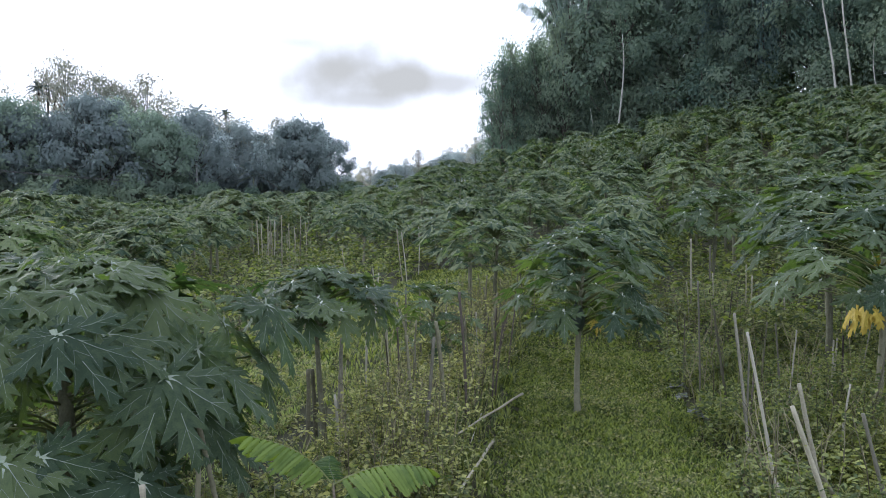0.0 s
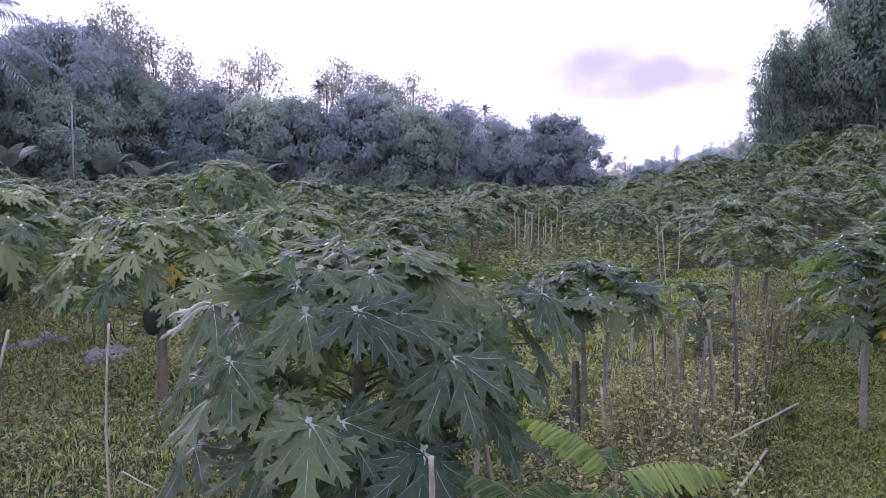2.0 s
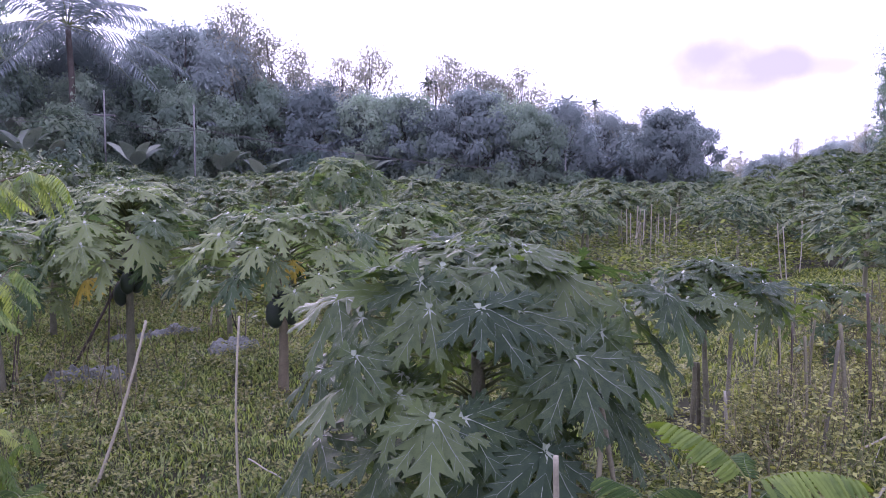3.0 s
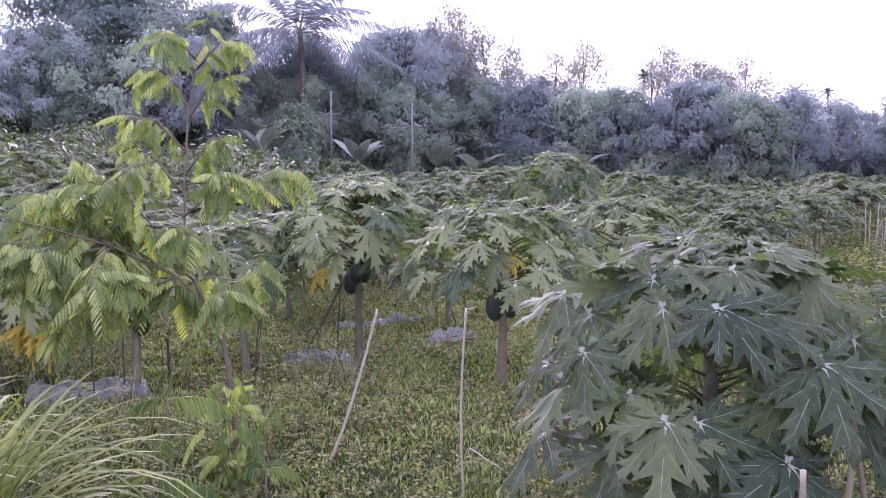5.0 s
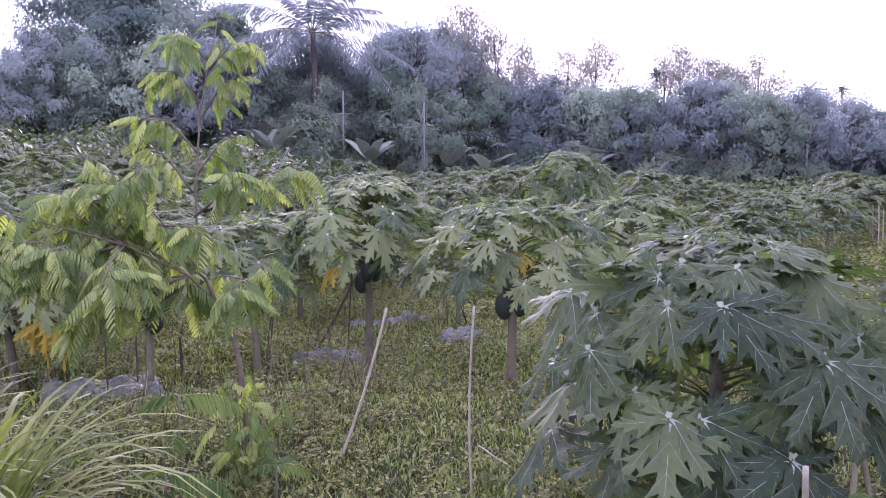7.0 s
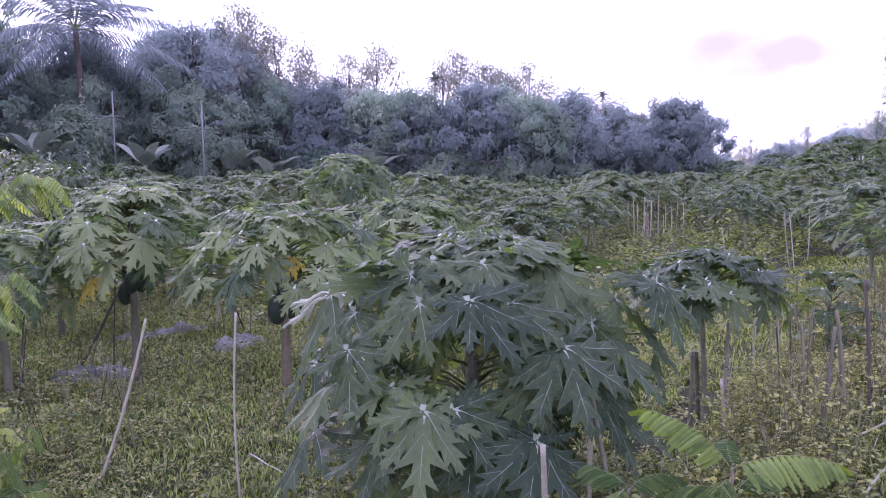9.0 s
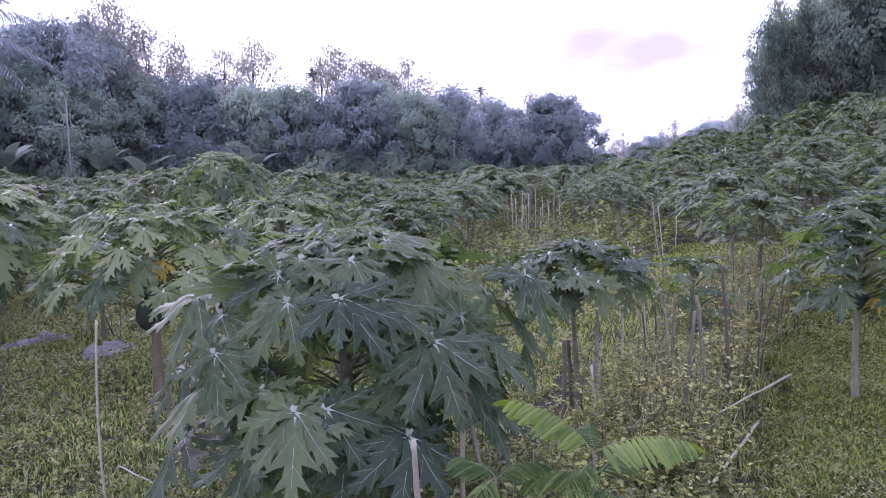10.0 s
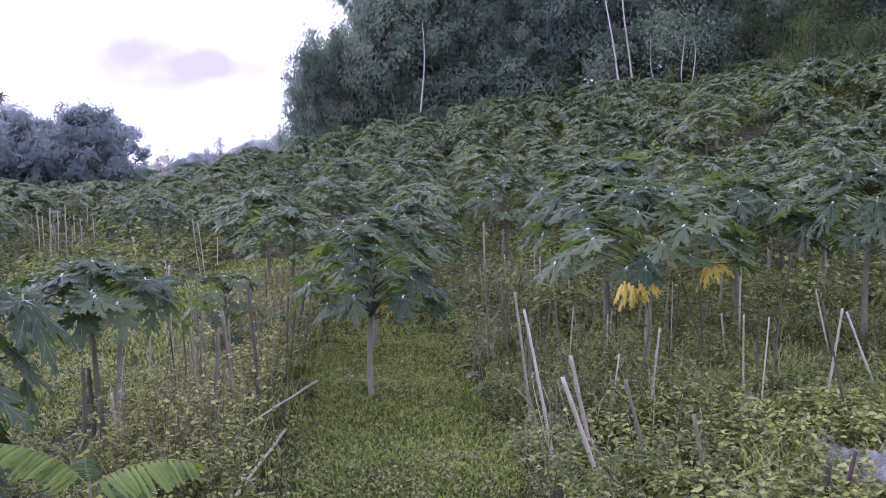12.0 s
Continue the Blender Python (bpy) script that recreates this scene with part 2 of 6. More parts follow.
def scatter_mesh(name, corners, mat, normals=None):
    """One mesh of many loose leaves: corners is an array (leaves, corners per leaf, 3); normals round off a clump's shading."""
    n, k, _ = corners.shape
    me = bpy.data.meshes.new(name)
    me.vertices.add(n * k)
    me.vertices.foreach_set("co", corners.astype(np.float32).ravel())
    me.loops.add(n * k)
    me.loops.foreach_set("vertex_index", np.arange(n * k, dtype=np.int32))
    me.polygons.add(n)
    me.polygons.foreach_set("loop_start", np.arange(0, n * k, k, dtype=np.int32))
    me.materials.append(mat)
    me.update(calc_edges=True)
    if normals is not None:
        me.normals_split_custom_set_from_vertices(np.repeat(normals, k, axis=0))
    return me


def unit(a):
    return a / np.maximum(np.linalg.norm(a, axis=-1, keepdims=True), 1e-9)


def leaves(rng, centres, along, length, width, flat=False, outward=None):
    """Pointed leaves: along is each leaf's direction; it turns about it at random."""
    along = unit(along)
    facing = np.array([0, 0, 1.0]) + 0.45 * rng.normal(size=centres.shape) if flat else rng.normal(size=centres.shape)
    if outward is not None:
        facing = unit(outward) + np.array([0, 0, 0.45]) + 0.16 * rng.normal(size=centres.shape)
        along = unit(along - 0.7 * unit(facing) * np.sum(along * unit(facing), axis=1, keepdims=True))
    side = unit(np.cross(along, unit(facing)))
    L, W = np.asarray(length)[:, None], np.asarray(width)[:, None]
    droop = np.array([0, 0, -0.12]) * L
    return np.stack([centres - along * L / 2, centres + side * W / 2 - along * L * 0.08, centres + along * L / 2 + droop, centres - side * W / 2 - along * L * 0.08], 1)


def part(name, data, parent, label=""):
    ob = new(name, data)
    ob.parent = parent
    return tagged(ob, label)


def softplus(u, s=1.0):
    return s * np.logaddexp(0, u / s)


def ground_height(x, y):
    """The lie of the land: flat by the path, a hill to the right, a bank to the far left."""
    ye = y - softplus(y - 48, 4)
    hill = 9 * np.tanh((softplus(0.29 * x + 0.17 * ye - 5.9)) / 9)
    bank = 7 * np.tanh(softplus(-0.13 * x - 0.03 * np.maximum(ye, 0) - 2.1, 0.6) / 7)
    near = np.exp(-((x / 30) ** 2 + ((y - 8) / 30) ** 2))
    ripple = near * (0.03 * np.sin(x * 2.1 + 1.3 * np.sin(y * 0.9)) + 0.025 * np.sin(y * 2.7 + x))
    return -0.15 + hill + bank + ripple


def on_ground(x, y, sink=0.0):
    return Vector((x, y, float(ground_height(np.float64(x), np.float64(y))) - sink))


ROW_DIR = Vector((math.sin(radians(11)), math.cos(radians(11)), 0))
ROW_SIDE = Vector((ROW_DIR.y, -ROW_DIR.x, 0))
PATH_CENTRE = Vector((1.28, 5.6, 0))


def across(x, y):
    """Metres to the right of the middle of the grass path."""
    return (x - PATH_CENTRE.x) * 0.992 - (y - PATH_CENTRE.y) * 0.122


# ---- ground ----
def build_ground():
    a = np.linspace(-1, 1, 231)
    g = np.sinh(a * 6.2) / np.sinh(6.2) * 900
    X, Y = np.meshgrid(g, g + 8)
    Z = ground_height(X, Y)
    Z = Z - 0.01
    n = len(g)
    me = bpy.data.meshes.new("ground")
    idx = np.arange(n * n).reshape(n, n)
    faces = np.stack([idx[:-1, :-1], idx[:-1, 1:], idx[1:, 1:], idx[1:, :-1]], -1).reshape(-1, 4)
    me.from_pydata(np.stack([X, Y, Z], -1).reshape(-1, 3).tolist(), [], faces.tolist())
    me.polygons.foreach_set("use_smooth", [True] * len(faces))
    me.materials.append(M_SOIL)
    tagged(new("ground", me), "weedy brown soil and grass of a sloping papaya field", "ground", kind="structure")


build_ground()


# ---- papaya trees ----
LOBES = ((0, 1.1), (37, 1.0), (-37, 1.0), (75, 0.85), (-75, 0.85), (115, 0.66), (-115, 0.66), (152, 0.42), (-152, 0.42))


def papaya_blade(seed, detail, hang=0.0):
    """A deeply cut, hand-shaped leaf blade; its stalk meets it at the origin and its middle lobe lies along +y."""
    rng = random.Random(seed)
    s = Shape()
    if detail == 2:
        prof = ((0.0, 0.05), (0.12, 0.072), (0.24, 0.078), (0.34, 0.085), (0.46, 0.16), (0.63, 0.255), (0.585, 0.16), (0.55, 0.08), (0.68, 0.105), (0.84, 0.17), (0.8, 0.1), (0.78, 0.055), (0.87, 0.06), (0.95, 0.075), (0.93, 0.035), (1.0, 0.0))
        mid = (0.0, 0.1, 0.2, 0.3, 0.38, 0.45, 0.5, 0.55, 0.6, 0.67, 0.73, 0.78, 0.83, 0.88, 0.93, 1.0)
    elif detail == 1:
        prof = ((0.0, 0.05), (0.32, 0.085), (0.62, 0.25), (0.55, 0.085), (0.83, 0.165), (0.78, 0.06), (1.0, 0.0))
        mid = (0.0, 0.25, 0.45, 0.55, 0.68, 0.78, 1.0)
    else:
        prof = ((0.0, 0.05), (0.58, 0.2), (1.0, 0.0))
        mid = (0.0, 0.5, 1.0)
    droop, fold = rng.uniform(0.1, 0.42) + hang, rng.uniform(0.02, 0.26) + hang * 0.3
    for angle, length in LOBES:
        a = radians(angle + rng.uniform(-6, 6))
        length *= rng.uniform(0.85, 1.1)
        lift = rng.uniform(-0.22, 0.22)
        d, e = Vector((math.sin(a), math.cos(a), 0)), Vector((math.cos(a), -math.sin(a), 0))

        def at(t, w, up=0.0):
            p = d * (t * length) + e * (w * length)
            r = p.length
            p.z = -droop * r * r + lift * t * length - fold * abs(w) * length + 0.03 * math.sin(9 * t + angle) + up
            return p

        wob = [rng.uniform(0.95, 1.2) if detail == 2 else rng.uniform(0.95, 1.3) for _ in prof]
        for sign in (1, -1):
            v = [at(t, 0) for t in mid] + [at(t, sign * w * k) for (t, w), k in zip(prof, wob)]
            n = len(mid)
            f = [(i, i + 1, n + i + 1, n + i) if sign < 0 else (n + i, n + i + 1, i + 1, i) for i in range(n - 1)]
            s.add(v, f, 0)
        if detail >= 1:
            w0 = 0.005 if detail == 2 else 0.014
            pts = [(t, w0 * (1 - 0.8 * t) + (0.02 if t == 0 else 0)) for t in ((0, 0.12, 0.45, 0.75, 0.96) if detail == 2 else (0, 0.5, 0.95))]
            v = [at(t, w * sg, 0.008) for t, w in pts for sg in (-1, 1)]
            s.add(v, [(2 * i, 2 * i + 1, 2 * i + 3, 2 * i + 2) for i in range(len(pts) - 1)], 1)
        if detail == 2:
            for t0, t1, w1 in ((0.26, 0.6, 0.26), (0.56, 0.81, 0.17), (0.79, 0.93, 0.07)):
                for sg in (-1, 1):
                    v = [at(t0, 0, 0.006), at(t0 + 0.005, 0, 0.006), at((t0 + t1) / 2 + 0.005, sg * w1 * 0.5, 0.006), at((t0 + t1) / 2, sg * w1 * 0.5, 0.006), at(t1, sg * w1, 0.005)]
                    s.add(v, [(0, 1, 2, 3), (3, 2, 4)], 1)
        if detail == 0 and abs(angle) < 40:
            s.add([at(0, -0.02, 0.01), at(0, 0.02, 0.01), at(0.6, 0.004, 0.012), at(0.6, -0.004, 0.012)], [(0, 1, 2, 3)], 1)
    # the small pale lobes that stand up where the stalk joins
    for k in range(3):
        a = math.pi + (k - 1) * 0.7 + rng.uniform(-0.2, 0.2)
        d, e = Vector((math.sin(a), math.cos(a), 0)), Vector((math.cos(a), -math.sin(a), 0))
        r = rng.uniform(0.07, 0.12)
        s.add([e * -0.02, e * 0.02, d * r * 0.6 + e * 0.045 + Vector((0, 0, 0.5 * r)), d * r + Vector((0, 0, 0.75 * r)), d * r * 0.6 - e * 0.045 + Vector((0, 0, 0.5 * r))], [(0, 1, 2, 3, 4)], 2 if k < 2 else 0)
    return s


BLADES = {2: [papaya_blade(20 + k, 2, -0.06).mesh("papaya_blade", [M_PAPAYA_LIT, M_VEIN, M_JOINT_GLINT]) for k in range(5)]}
BLADES[4] = [papaya_blade(40 + k, 2, -0.08).mesh("papaya_blade", [M_PAPAYA, M_VEIN, M_JOINT_GLINT]) for k in range(5)]
BLADES[3] = [papaya_blade(30 + k, 2, 0.02).mesh("papaya_blade", [M_PAPAYA, M_VEIN, M_VEIN]) for k in range(6)]


def yellow_blade(mat):
    return papaya_blade(7, 2, 0.55).mesh("papaya_blade", [mat, mat, mat])


BLADE_YELLOW, BLADE_BROWN = yellow_blade(M_YELLOW_LEAF), yellow_blade(M_BROWN_LEAF)


def petiole_mesh():
    s = Shape()
    s.tube([(0, 0, 0), (0, 0.35, 0.045), (0, 0.7, 0.05), (0, 1, 0)], [0.009, 0.007, 0.006, 0.005], 6)
    return s.mesh("petiole", [M_PETIOLE])


PETIOLE = petiole_mesh()


def trunk_mesh(height, radius, lean, seed, mat):
    """A papaya stem with the rings of its leaf scars, slightly swollen at its foot."""
    s = Shape()
    n = max(8, int(height / 0.07))
    pts, rad = [], []
    for i in range(n + 1):
        t = i / n
        bend = 0.03 * math.sin(3 * t + seed)
        pts.append((lean[0] * t * t + bend, lean[1] * t * t - bend, -0.08 + (height + 0.08) * t))
        rad.append(radius * (1.25 - 0.6 * t + (0.25 * (1 - t * 6) if t < 0.16 else 0)) * (1.04 if i % 2 else 0.97))
    s.tube(pts, rad, 10)
    return s.mesh("papaya_trunk", [mat])


def fruit_mesh():
    s = Shape()
    s.tube([(0, 0, 0.05), (0, 0, 0.0)], [0.008, 0.01], 5)
    s.tube([(0, 0, 0.01 - 0.24 * t) for t in (0, 0.05, 0.2, 0.45, 0.7, 0.88, 0.97, 1.0)], [0.012, 0.035, 0.06, 0.075, 0.072, 0.05, 0.024, 0.004], 10)
    return s.mesh("papaya_fruit", [M_FRUIT])


FRUIT = fruit_mesh()


def leaf_frames(rng, height, n, blade, spread, depth=0.45, dip=12):
    """Where the leaves of a domed crown sit: stalk root, its direction and length, the blade's turn and size."""
    out = []
    top = height + 0.3 * spread
    for i in range(n):
        t = (i + 0.3) / n
        az = i * 2.39996 + rng.uniform(-0.3, 0.3)
        fall = t ** 1.15
        z = top - (depth + 0.3 * spread) * fall + rng.uniform(-0.05, 0.05)
        r = spread * math.sqrt(max(0.02, 1 - (1 - min(1, 1.35 * fall)) ** 2)) * rng.uniform(0.78, 1.08)
        end = Vector((r * math.cos(az), r * math.sin(az), z))
        root = Vector((0.015 * math.cos(az), 0.015 * math.sin(az), min(height, z - 0.1 - 0.12 * r)))
        d = (end - root).normalized()
        pitch = rng.uniform(-24, 18) - dip - (22 + dip) * fall
        size = blade * (0.55 + 0.45 * min(1, t * 4)) * rng.uniform(0.82, 1.12)
        turn = Matrix.Rotation(az - math.pi / 2 + rng.uniform(-0.3, 0.3), 4, "Z") @ Matrix.Rotation(radians(pitch), 4, "X") @ Matrix.Rotation(rng.uniform(-0.3, 0.3), 4, "Y")
        out.append((t, root, d, (end - root).length, turn, size))
    for i in range(n // 2):
        az, r = i * 2.39996 + 1.0, spread * rng.uniform(0.06, 0.66)
        end = Vector((r * math.cos(az), r * math.sin(az), top - 0.22 * spread * (r / spread) ** 2 + rng.uniform(-0.06, 0.04)))
        root = Vector((0, 0, height - 0.02))
        turn = Matrix.Rotation(az - math.pi / 2 + rng.uniform(-0.6, 0.6), 4, "Z") @ Matrix.Rotation(radians(rng.uniform(-34, 14)), 4, "X") @ Matrix.Rotation(rng.uniform(-0.35, 0.35), 4, "Y")
        out.append((0.1, root, (end - root).normalized(), (end - root).length, turn, blade * rng.uniform(0.6, 0.95)))
    return out


def papaya_tree(x, y, height, seed, label, n=24, blade=0.34, spread=0.7, radius=0.04, depth=0.45, lean=(0, 0), fruits=0, yellow=0, brown=0, detail=2, trunk_mat=None, group="papaya trees of the field", turn=0.0, front=(), withered=()):
    rng = random.Random(seed)
    tree = tagged(new("papaya_tree"), label, "papaya tree", group)
    tree.location = on_ground(x, y)
    tree.rotation_euler.z = turn
    part("trunk", trunk_mesh(height, radius * 0.8, lean, seed, trunk_mat or M_TRUNK), tree)
    top = Vector((lean[0], lean[1], 0))
    frames = leaf_frames(rng, height, n, blade, spread, depth)
    if front:
        frames = [q for q in frames if q[0] < 0.12 or 25 < math.degrees(math.atan2(q[2].y, q[2].x)) % 360 < 150]
        dense = list(front)
        for az, r, z, heading, dip, size in front:
            if -105 < az < -38 and z > 0.85:      # the dark hollow under the topmost leaves
                continue
            dense.append((az + rng.uniform(-25, 25), r * rng.uniform(0.4, 0.7), z - rng.uniform(0.18, 0.42), az + rng.uniform(-70, 70), dip - rng.uniform(5, 25), size * 0.85))
        for az, r, z, heading, dip, size in dense:
            low = z < 1.2                         # the lower leaves hang steeper
            a, h, p, r, size = radians(az), radians(heading), radians(dip - 5 * low), r * (0.96 if low else 1.08), size * 1.02
            end = Vector((r * math.cos(a), r * math.sin(a), max(0.35, z) - 0.08))
            root = Vector((0, 0, max(0.35, min(height, end.z - 0.12 - 0.1 * r))))
            tip = Vector((math.cos(p) * math.cos(h), math.cos(p) * math.sin(h), math.sin(p)))
            face = Vector((0.6 * math.cos(a) + 0.12 + rng.uniform(-0.2, 0.2), 0.6 * math.sin(a) - 0.32 + rng.uniform(-0.2, 0.2), 0.45 if low else 0.7))
            face = (face - tip * face.dot(tip)).normalized()
            side = tip.cross(face)
            rot = Matrix((side, tip, face)).transposed().to_4x4()
            frames.append((0.5, root, (end - root).normalized(), (end - root).length, rot, size))
    for t, root, d, length, rot, size in frames:
        root = root + top * (root.z / height) ** 2
        end = root + d * length
        k = n - 1 - round(t * (n - 1))
        mesh = rng.choice(BLADES[3 if front else detail])
        note = ""
        if k < yellow:
            mesh, note = BLADE_YELLOW, "yellowed drooping leaf"
            size, length, d = size * 0.75, length * 0.4, (d + Vector((0, 0, -0.1))).normalized()
            rot = rot @ Matrix.Rotation(radians(-15), 4, "X")
            end = root + d * length
        elif k < yellow + brown:
            mesh, note = BLADE_BROWN, "withered brown leaf"
        leaf = part("leaf", mesh, tree, note)
        leaf.matrix_basis = Matrix.Translation(end) @ rot @ Matrix.Scale(size, 4)
        stalk = part("petiole", PETIOLE, leaf)
        want = Matrix.Translation(root) @ d.to_track_quat("Y", "Z").to_matrix().to_4x4() @ Matrix.Diagonal((1, length, 1, 1))
        stalk.matrix_basis = leaf.matrix_basis.inverted() @ want
    for px, py, pz, size in withered:
        end = Vector((px, py, pz)) - tree.location
        root = Vector((0, 0, min(height, end.z + 0.12)))
        d = end - root
        leaf = part("leaf", BLADE_YELLOW, tree, "yellowed drooping leaf")
        leaf.matrix_basis = Matrix.Translation(end) @ Matrix.Rotation(math.atan2(d.y, d.x) - math.pi / 2, 4, "Z") @ Matrix.Rotation(radians(-30), 4, "X") @ Matrix.Scale(size, 4)
        stalk = part("petiole", PETIOLE, leaf)
        stalk.matrix_basis = leaf.matrix_basis.inverted() @ Matrix.Translation(root) @ d.to_track_quat("Y", "Z").to_matrix().to_4x4() @ Matrix.Diagonal((1, d.length, 1, 1))
    for k in range(fruits):
        a = k * 2.4 + seed
        z = height - 0.42 - 0.09 * (k // 2) * 1.2
        fr = part("fruit", FRUIT, tree, "dark green unripe fruit")
        fr.location = top * (z / height) ** 2 + Vector((0.075 * math.cos(a), 0.075 * math.sin(a), z))
        sc = rng.uniform(0.85, 1.15)
        fr.scale = (sc, sc, sc)
    return tree


HERO_RIGHT = [
    # x, y, height, seed, leaves, blade, spread, extras, label
    (-0.82, 6.2, 1.2, 2, 32, 0.25, 0.52, dict(depth=0.12, radius=0.026), "small papaya tree with drooping leaves beside old stakes"),
    (0.02, 8.4, 0.85, 3, 20, 0.2, 0.42, dict(yellow=1, radius=0.03), "small papaya tree with one yellow leaf among stakes"),
    (1.27, 6.97, 1.36, 4, 50, 0.235, 0.56, dict(radius=0.03, depth=0.55, fruits=1, withered=((1.38, 6.9, 0.72, 0.1),)), "slim papaya tree standing in the grass path"),
    (1.62, 9.28, 1.3, 5, 37, 0.25, 0.6, dict(radius=0.028), "papaya tree further along the grass path"),
    (3.64, 6.71, 1.5, 6, 45, 0.28, 0.8, dict(radius=0.036, withered=((3.52, 6.6, 0.9, 0.25), (3.45, 6.68, 0.86, 0.2), (3.58, 6.58, 0.88, 0.2), (3.79, 6.8, 1.25, 0.2))), "papaya tree with a hanging yellow leaf beside stakes"),
    (4.12, 8.78, 1.6, 7, 43, 0.29, 0.78, dict(yellow=1), "papaya tree on a weedy bed at the foot of the slope"),
    (4.62, 9.9, 1.8, 8, 45, 0.32, 0.84, dict(), "papaya tree with a wide dark crown"),
    (5.67, 8.57, 1.55, 9, 43, 0.28, 0.76, dict(withered=((5.27, 8.4, 0.8, 0.3),)), "papaya tree with yellowing lower leaves"),
    (6.3, 7.2, 1.6, 10, 43, 0.29, 0.76, dict(), "papaya tree beside leaning stakes"),
    (4.65, 14.3, 1.6, 11, 37, 0.28, 0.74, dict(), "papaya tree with a slim pale stem"),
]
# the big leaves on the open side of the nearest tree: azimuth, reach and height of the joint, heading and dip of the middle lobe, size
UPPER_LEAVES = ((-67, 0.65, 1.40, -32, -34, 0.32), (-14, 0.44, 1.52, -44, -48, 0.36), (11, 0.71, 1.32, -63, -53, 0.34), (-98, 0.51, 1.49, -137, -52, 0.33), (-156, 0.69, 1.35, -104, -29, 0.39),
                (-88, 0.62, 1.38, -122, -52, 0.28), (-48, 0.54, 1.36, -12, -22, 0.33), (30, 0.88, 1.41, 0, -37, 0.33), (-85, 0.32, 1.52, -7, -7, 0.30), (-125, 0.46, 1.44, -140, 9, 0.32),
                (-12, 0.67, 1.24, -136, -62, 0.30), (-130, 0.61, 1.29, -102, -53, 0.29), (-113, 0.30, 1.54, -56, 35, 0.23), (3, 0.14, 1.52, -117, 23, 0.26), (49, 0.60, 1.53, -1, -3, 0.30),
                (22, 0.93, 1.38, -28, -40, 0.33))
LOWER_LEAVES = ((-116, 0.82, 1.14, -71, -49, 0.34), (-146, 0.86, 1.00, -129, -39, 0.35), (-82, 0.87, 0.91, -74, -36, 0.36), (-73, 0.81, 0.91, -18, -37, 0.33), (-34, 0.81, 1.17, -33, -46, 0.37),
                (-3, 0.80, 1.14, -19, -30, 0.35), (-140, 0.88, 0.66, -92, -28, 0.37), (-46, 0.85, 0.75, -74, -38, 0.35), (-99, 0.74, 0.97, -91, -32, 0.30),
                (-15, 0.78, 0.95, -19, -42, 0.32), (-105, 0.77, 0.70, -92, -30, 0.33), (-67, 0.71, 0.72, -78, -34, 0.33), (-41, 0.68, 0.99, -84, -40, 0.30), (21, 1.00, 1.12, -39, -44, 0.33),
                (-129, 0.81, 0.94, -91, -22, 0.32), (3, 0.81, 0.75, -37, -37, 0.30))
HERO_LEFT = [
    (-1.75, 3.95, 1.3, 1, 54, 0.36, 0.8, dict(radius=0.055, depth=0.8, front=UPPER_LEAVES + LOWER_LEAVES), "young papaya tree with broad dark leaves down to knee height"),
    (-4.4, 6.0, 1.42, 12, 45, 0.3, 0.8, dict(fruits=4, radius=0.05, trunk_mat=M_TRUNK_RED, withered=((-4.31, 5.77, 1.15, 0.2), (-4.2, 5.85, 1.12, 0.18))), "papaya tree with hanging green fruit and a reddish stem"),
    (-6.01, 5.85, 1.62, 13, 45, 0.3, 0.78, dict(fruits=5, radius=0.045, withered=((-6.06, 5.4, 0.92, 0.22),)), "papaya tree with a cluster of green fruit"),
    (-6.93, 3.97, 1.3, 14, 37, 0.27, 0.68, dict(fruits=3, yellow=1, radius=0.042), "papaya tree with small fruit near a plastic mulch bed"),
    (-6.7, 5.0, 1.25, 15, 37, 0.28, 0.68, dict(fruits=4, lean=(-0.25, -0.05), radius=0.042), "leaning papaya tree with heavy green fruit"),
    (-7.56, 3.05, 1.2, 16, 35, 0.28, 0.66, dict(fruits=4, brown=2, lean=(-0.3, -0.12), radius=0.042, withered=((-7.43, 3.3, 0.55, 0.36), (-7.5, 3.2, 0.5, 0.3), (-7.36, 3.36, 0.52, 0.3), (-7.35, 3.7, 0.85, 0.2))), "leaning papaya tree with green fruit and withered leaves"),
    (-4.96, 9.5, 1.35, 17, 45, 0.31, 0.8, dict(), "papaya tree with a dense dark crown"),
    (-8.71, 14.3, 2.05, 18, 48, 0.33, 0.86, dict(), "tall papaya tree rising above the field"),
    (-9.1, 9.05, 1.6, 19, 45, 0.31, 0.8, dict(fruits=3), "papaya tree with a full green crown"),
    (-9.3, 2.7, 1.45, 21, 40, 0.3, 0.74, dict(fruits=3), "papaya tree at the end of the clearing"),
    (-9.0, 4.7, 1.5, 22, 40, 0.3, 0.74, dict(fruits=2, yellow=1), "papaya tree with one yellow leaf behind the beds"),
    (-10.9, 3.9, 1.5, 23, 40, 0.3, 0.76, dict(), "papaya tree at the far side of the clearing"),
    (-11.0, 1.9, 1.5, 24, 40, 0.3, 0.76, dict(), "papaya tree at the far side of the clearing"),
    (-3.2, 7.6, 1.15, 20, 43, 0.3, 0.78, dict(), "papaya tree in the middle of the field"),
]
HERO = HERO_RIGHT + HERO_LEFT
for x, y, hgt, seed, n, blade, spread, extra, text in HERO:
    if "front" not in extra:
        n, blade = round(n * 1.25), blade * 0.9
    # blade set 2 has the lit leaf copy, set 4 the darker leaf
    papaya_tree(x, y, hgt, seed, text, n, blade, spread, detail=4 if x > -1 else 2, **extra)


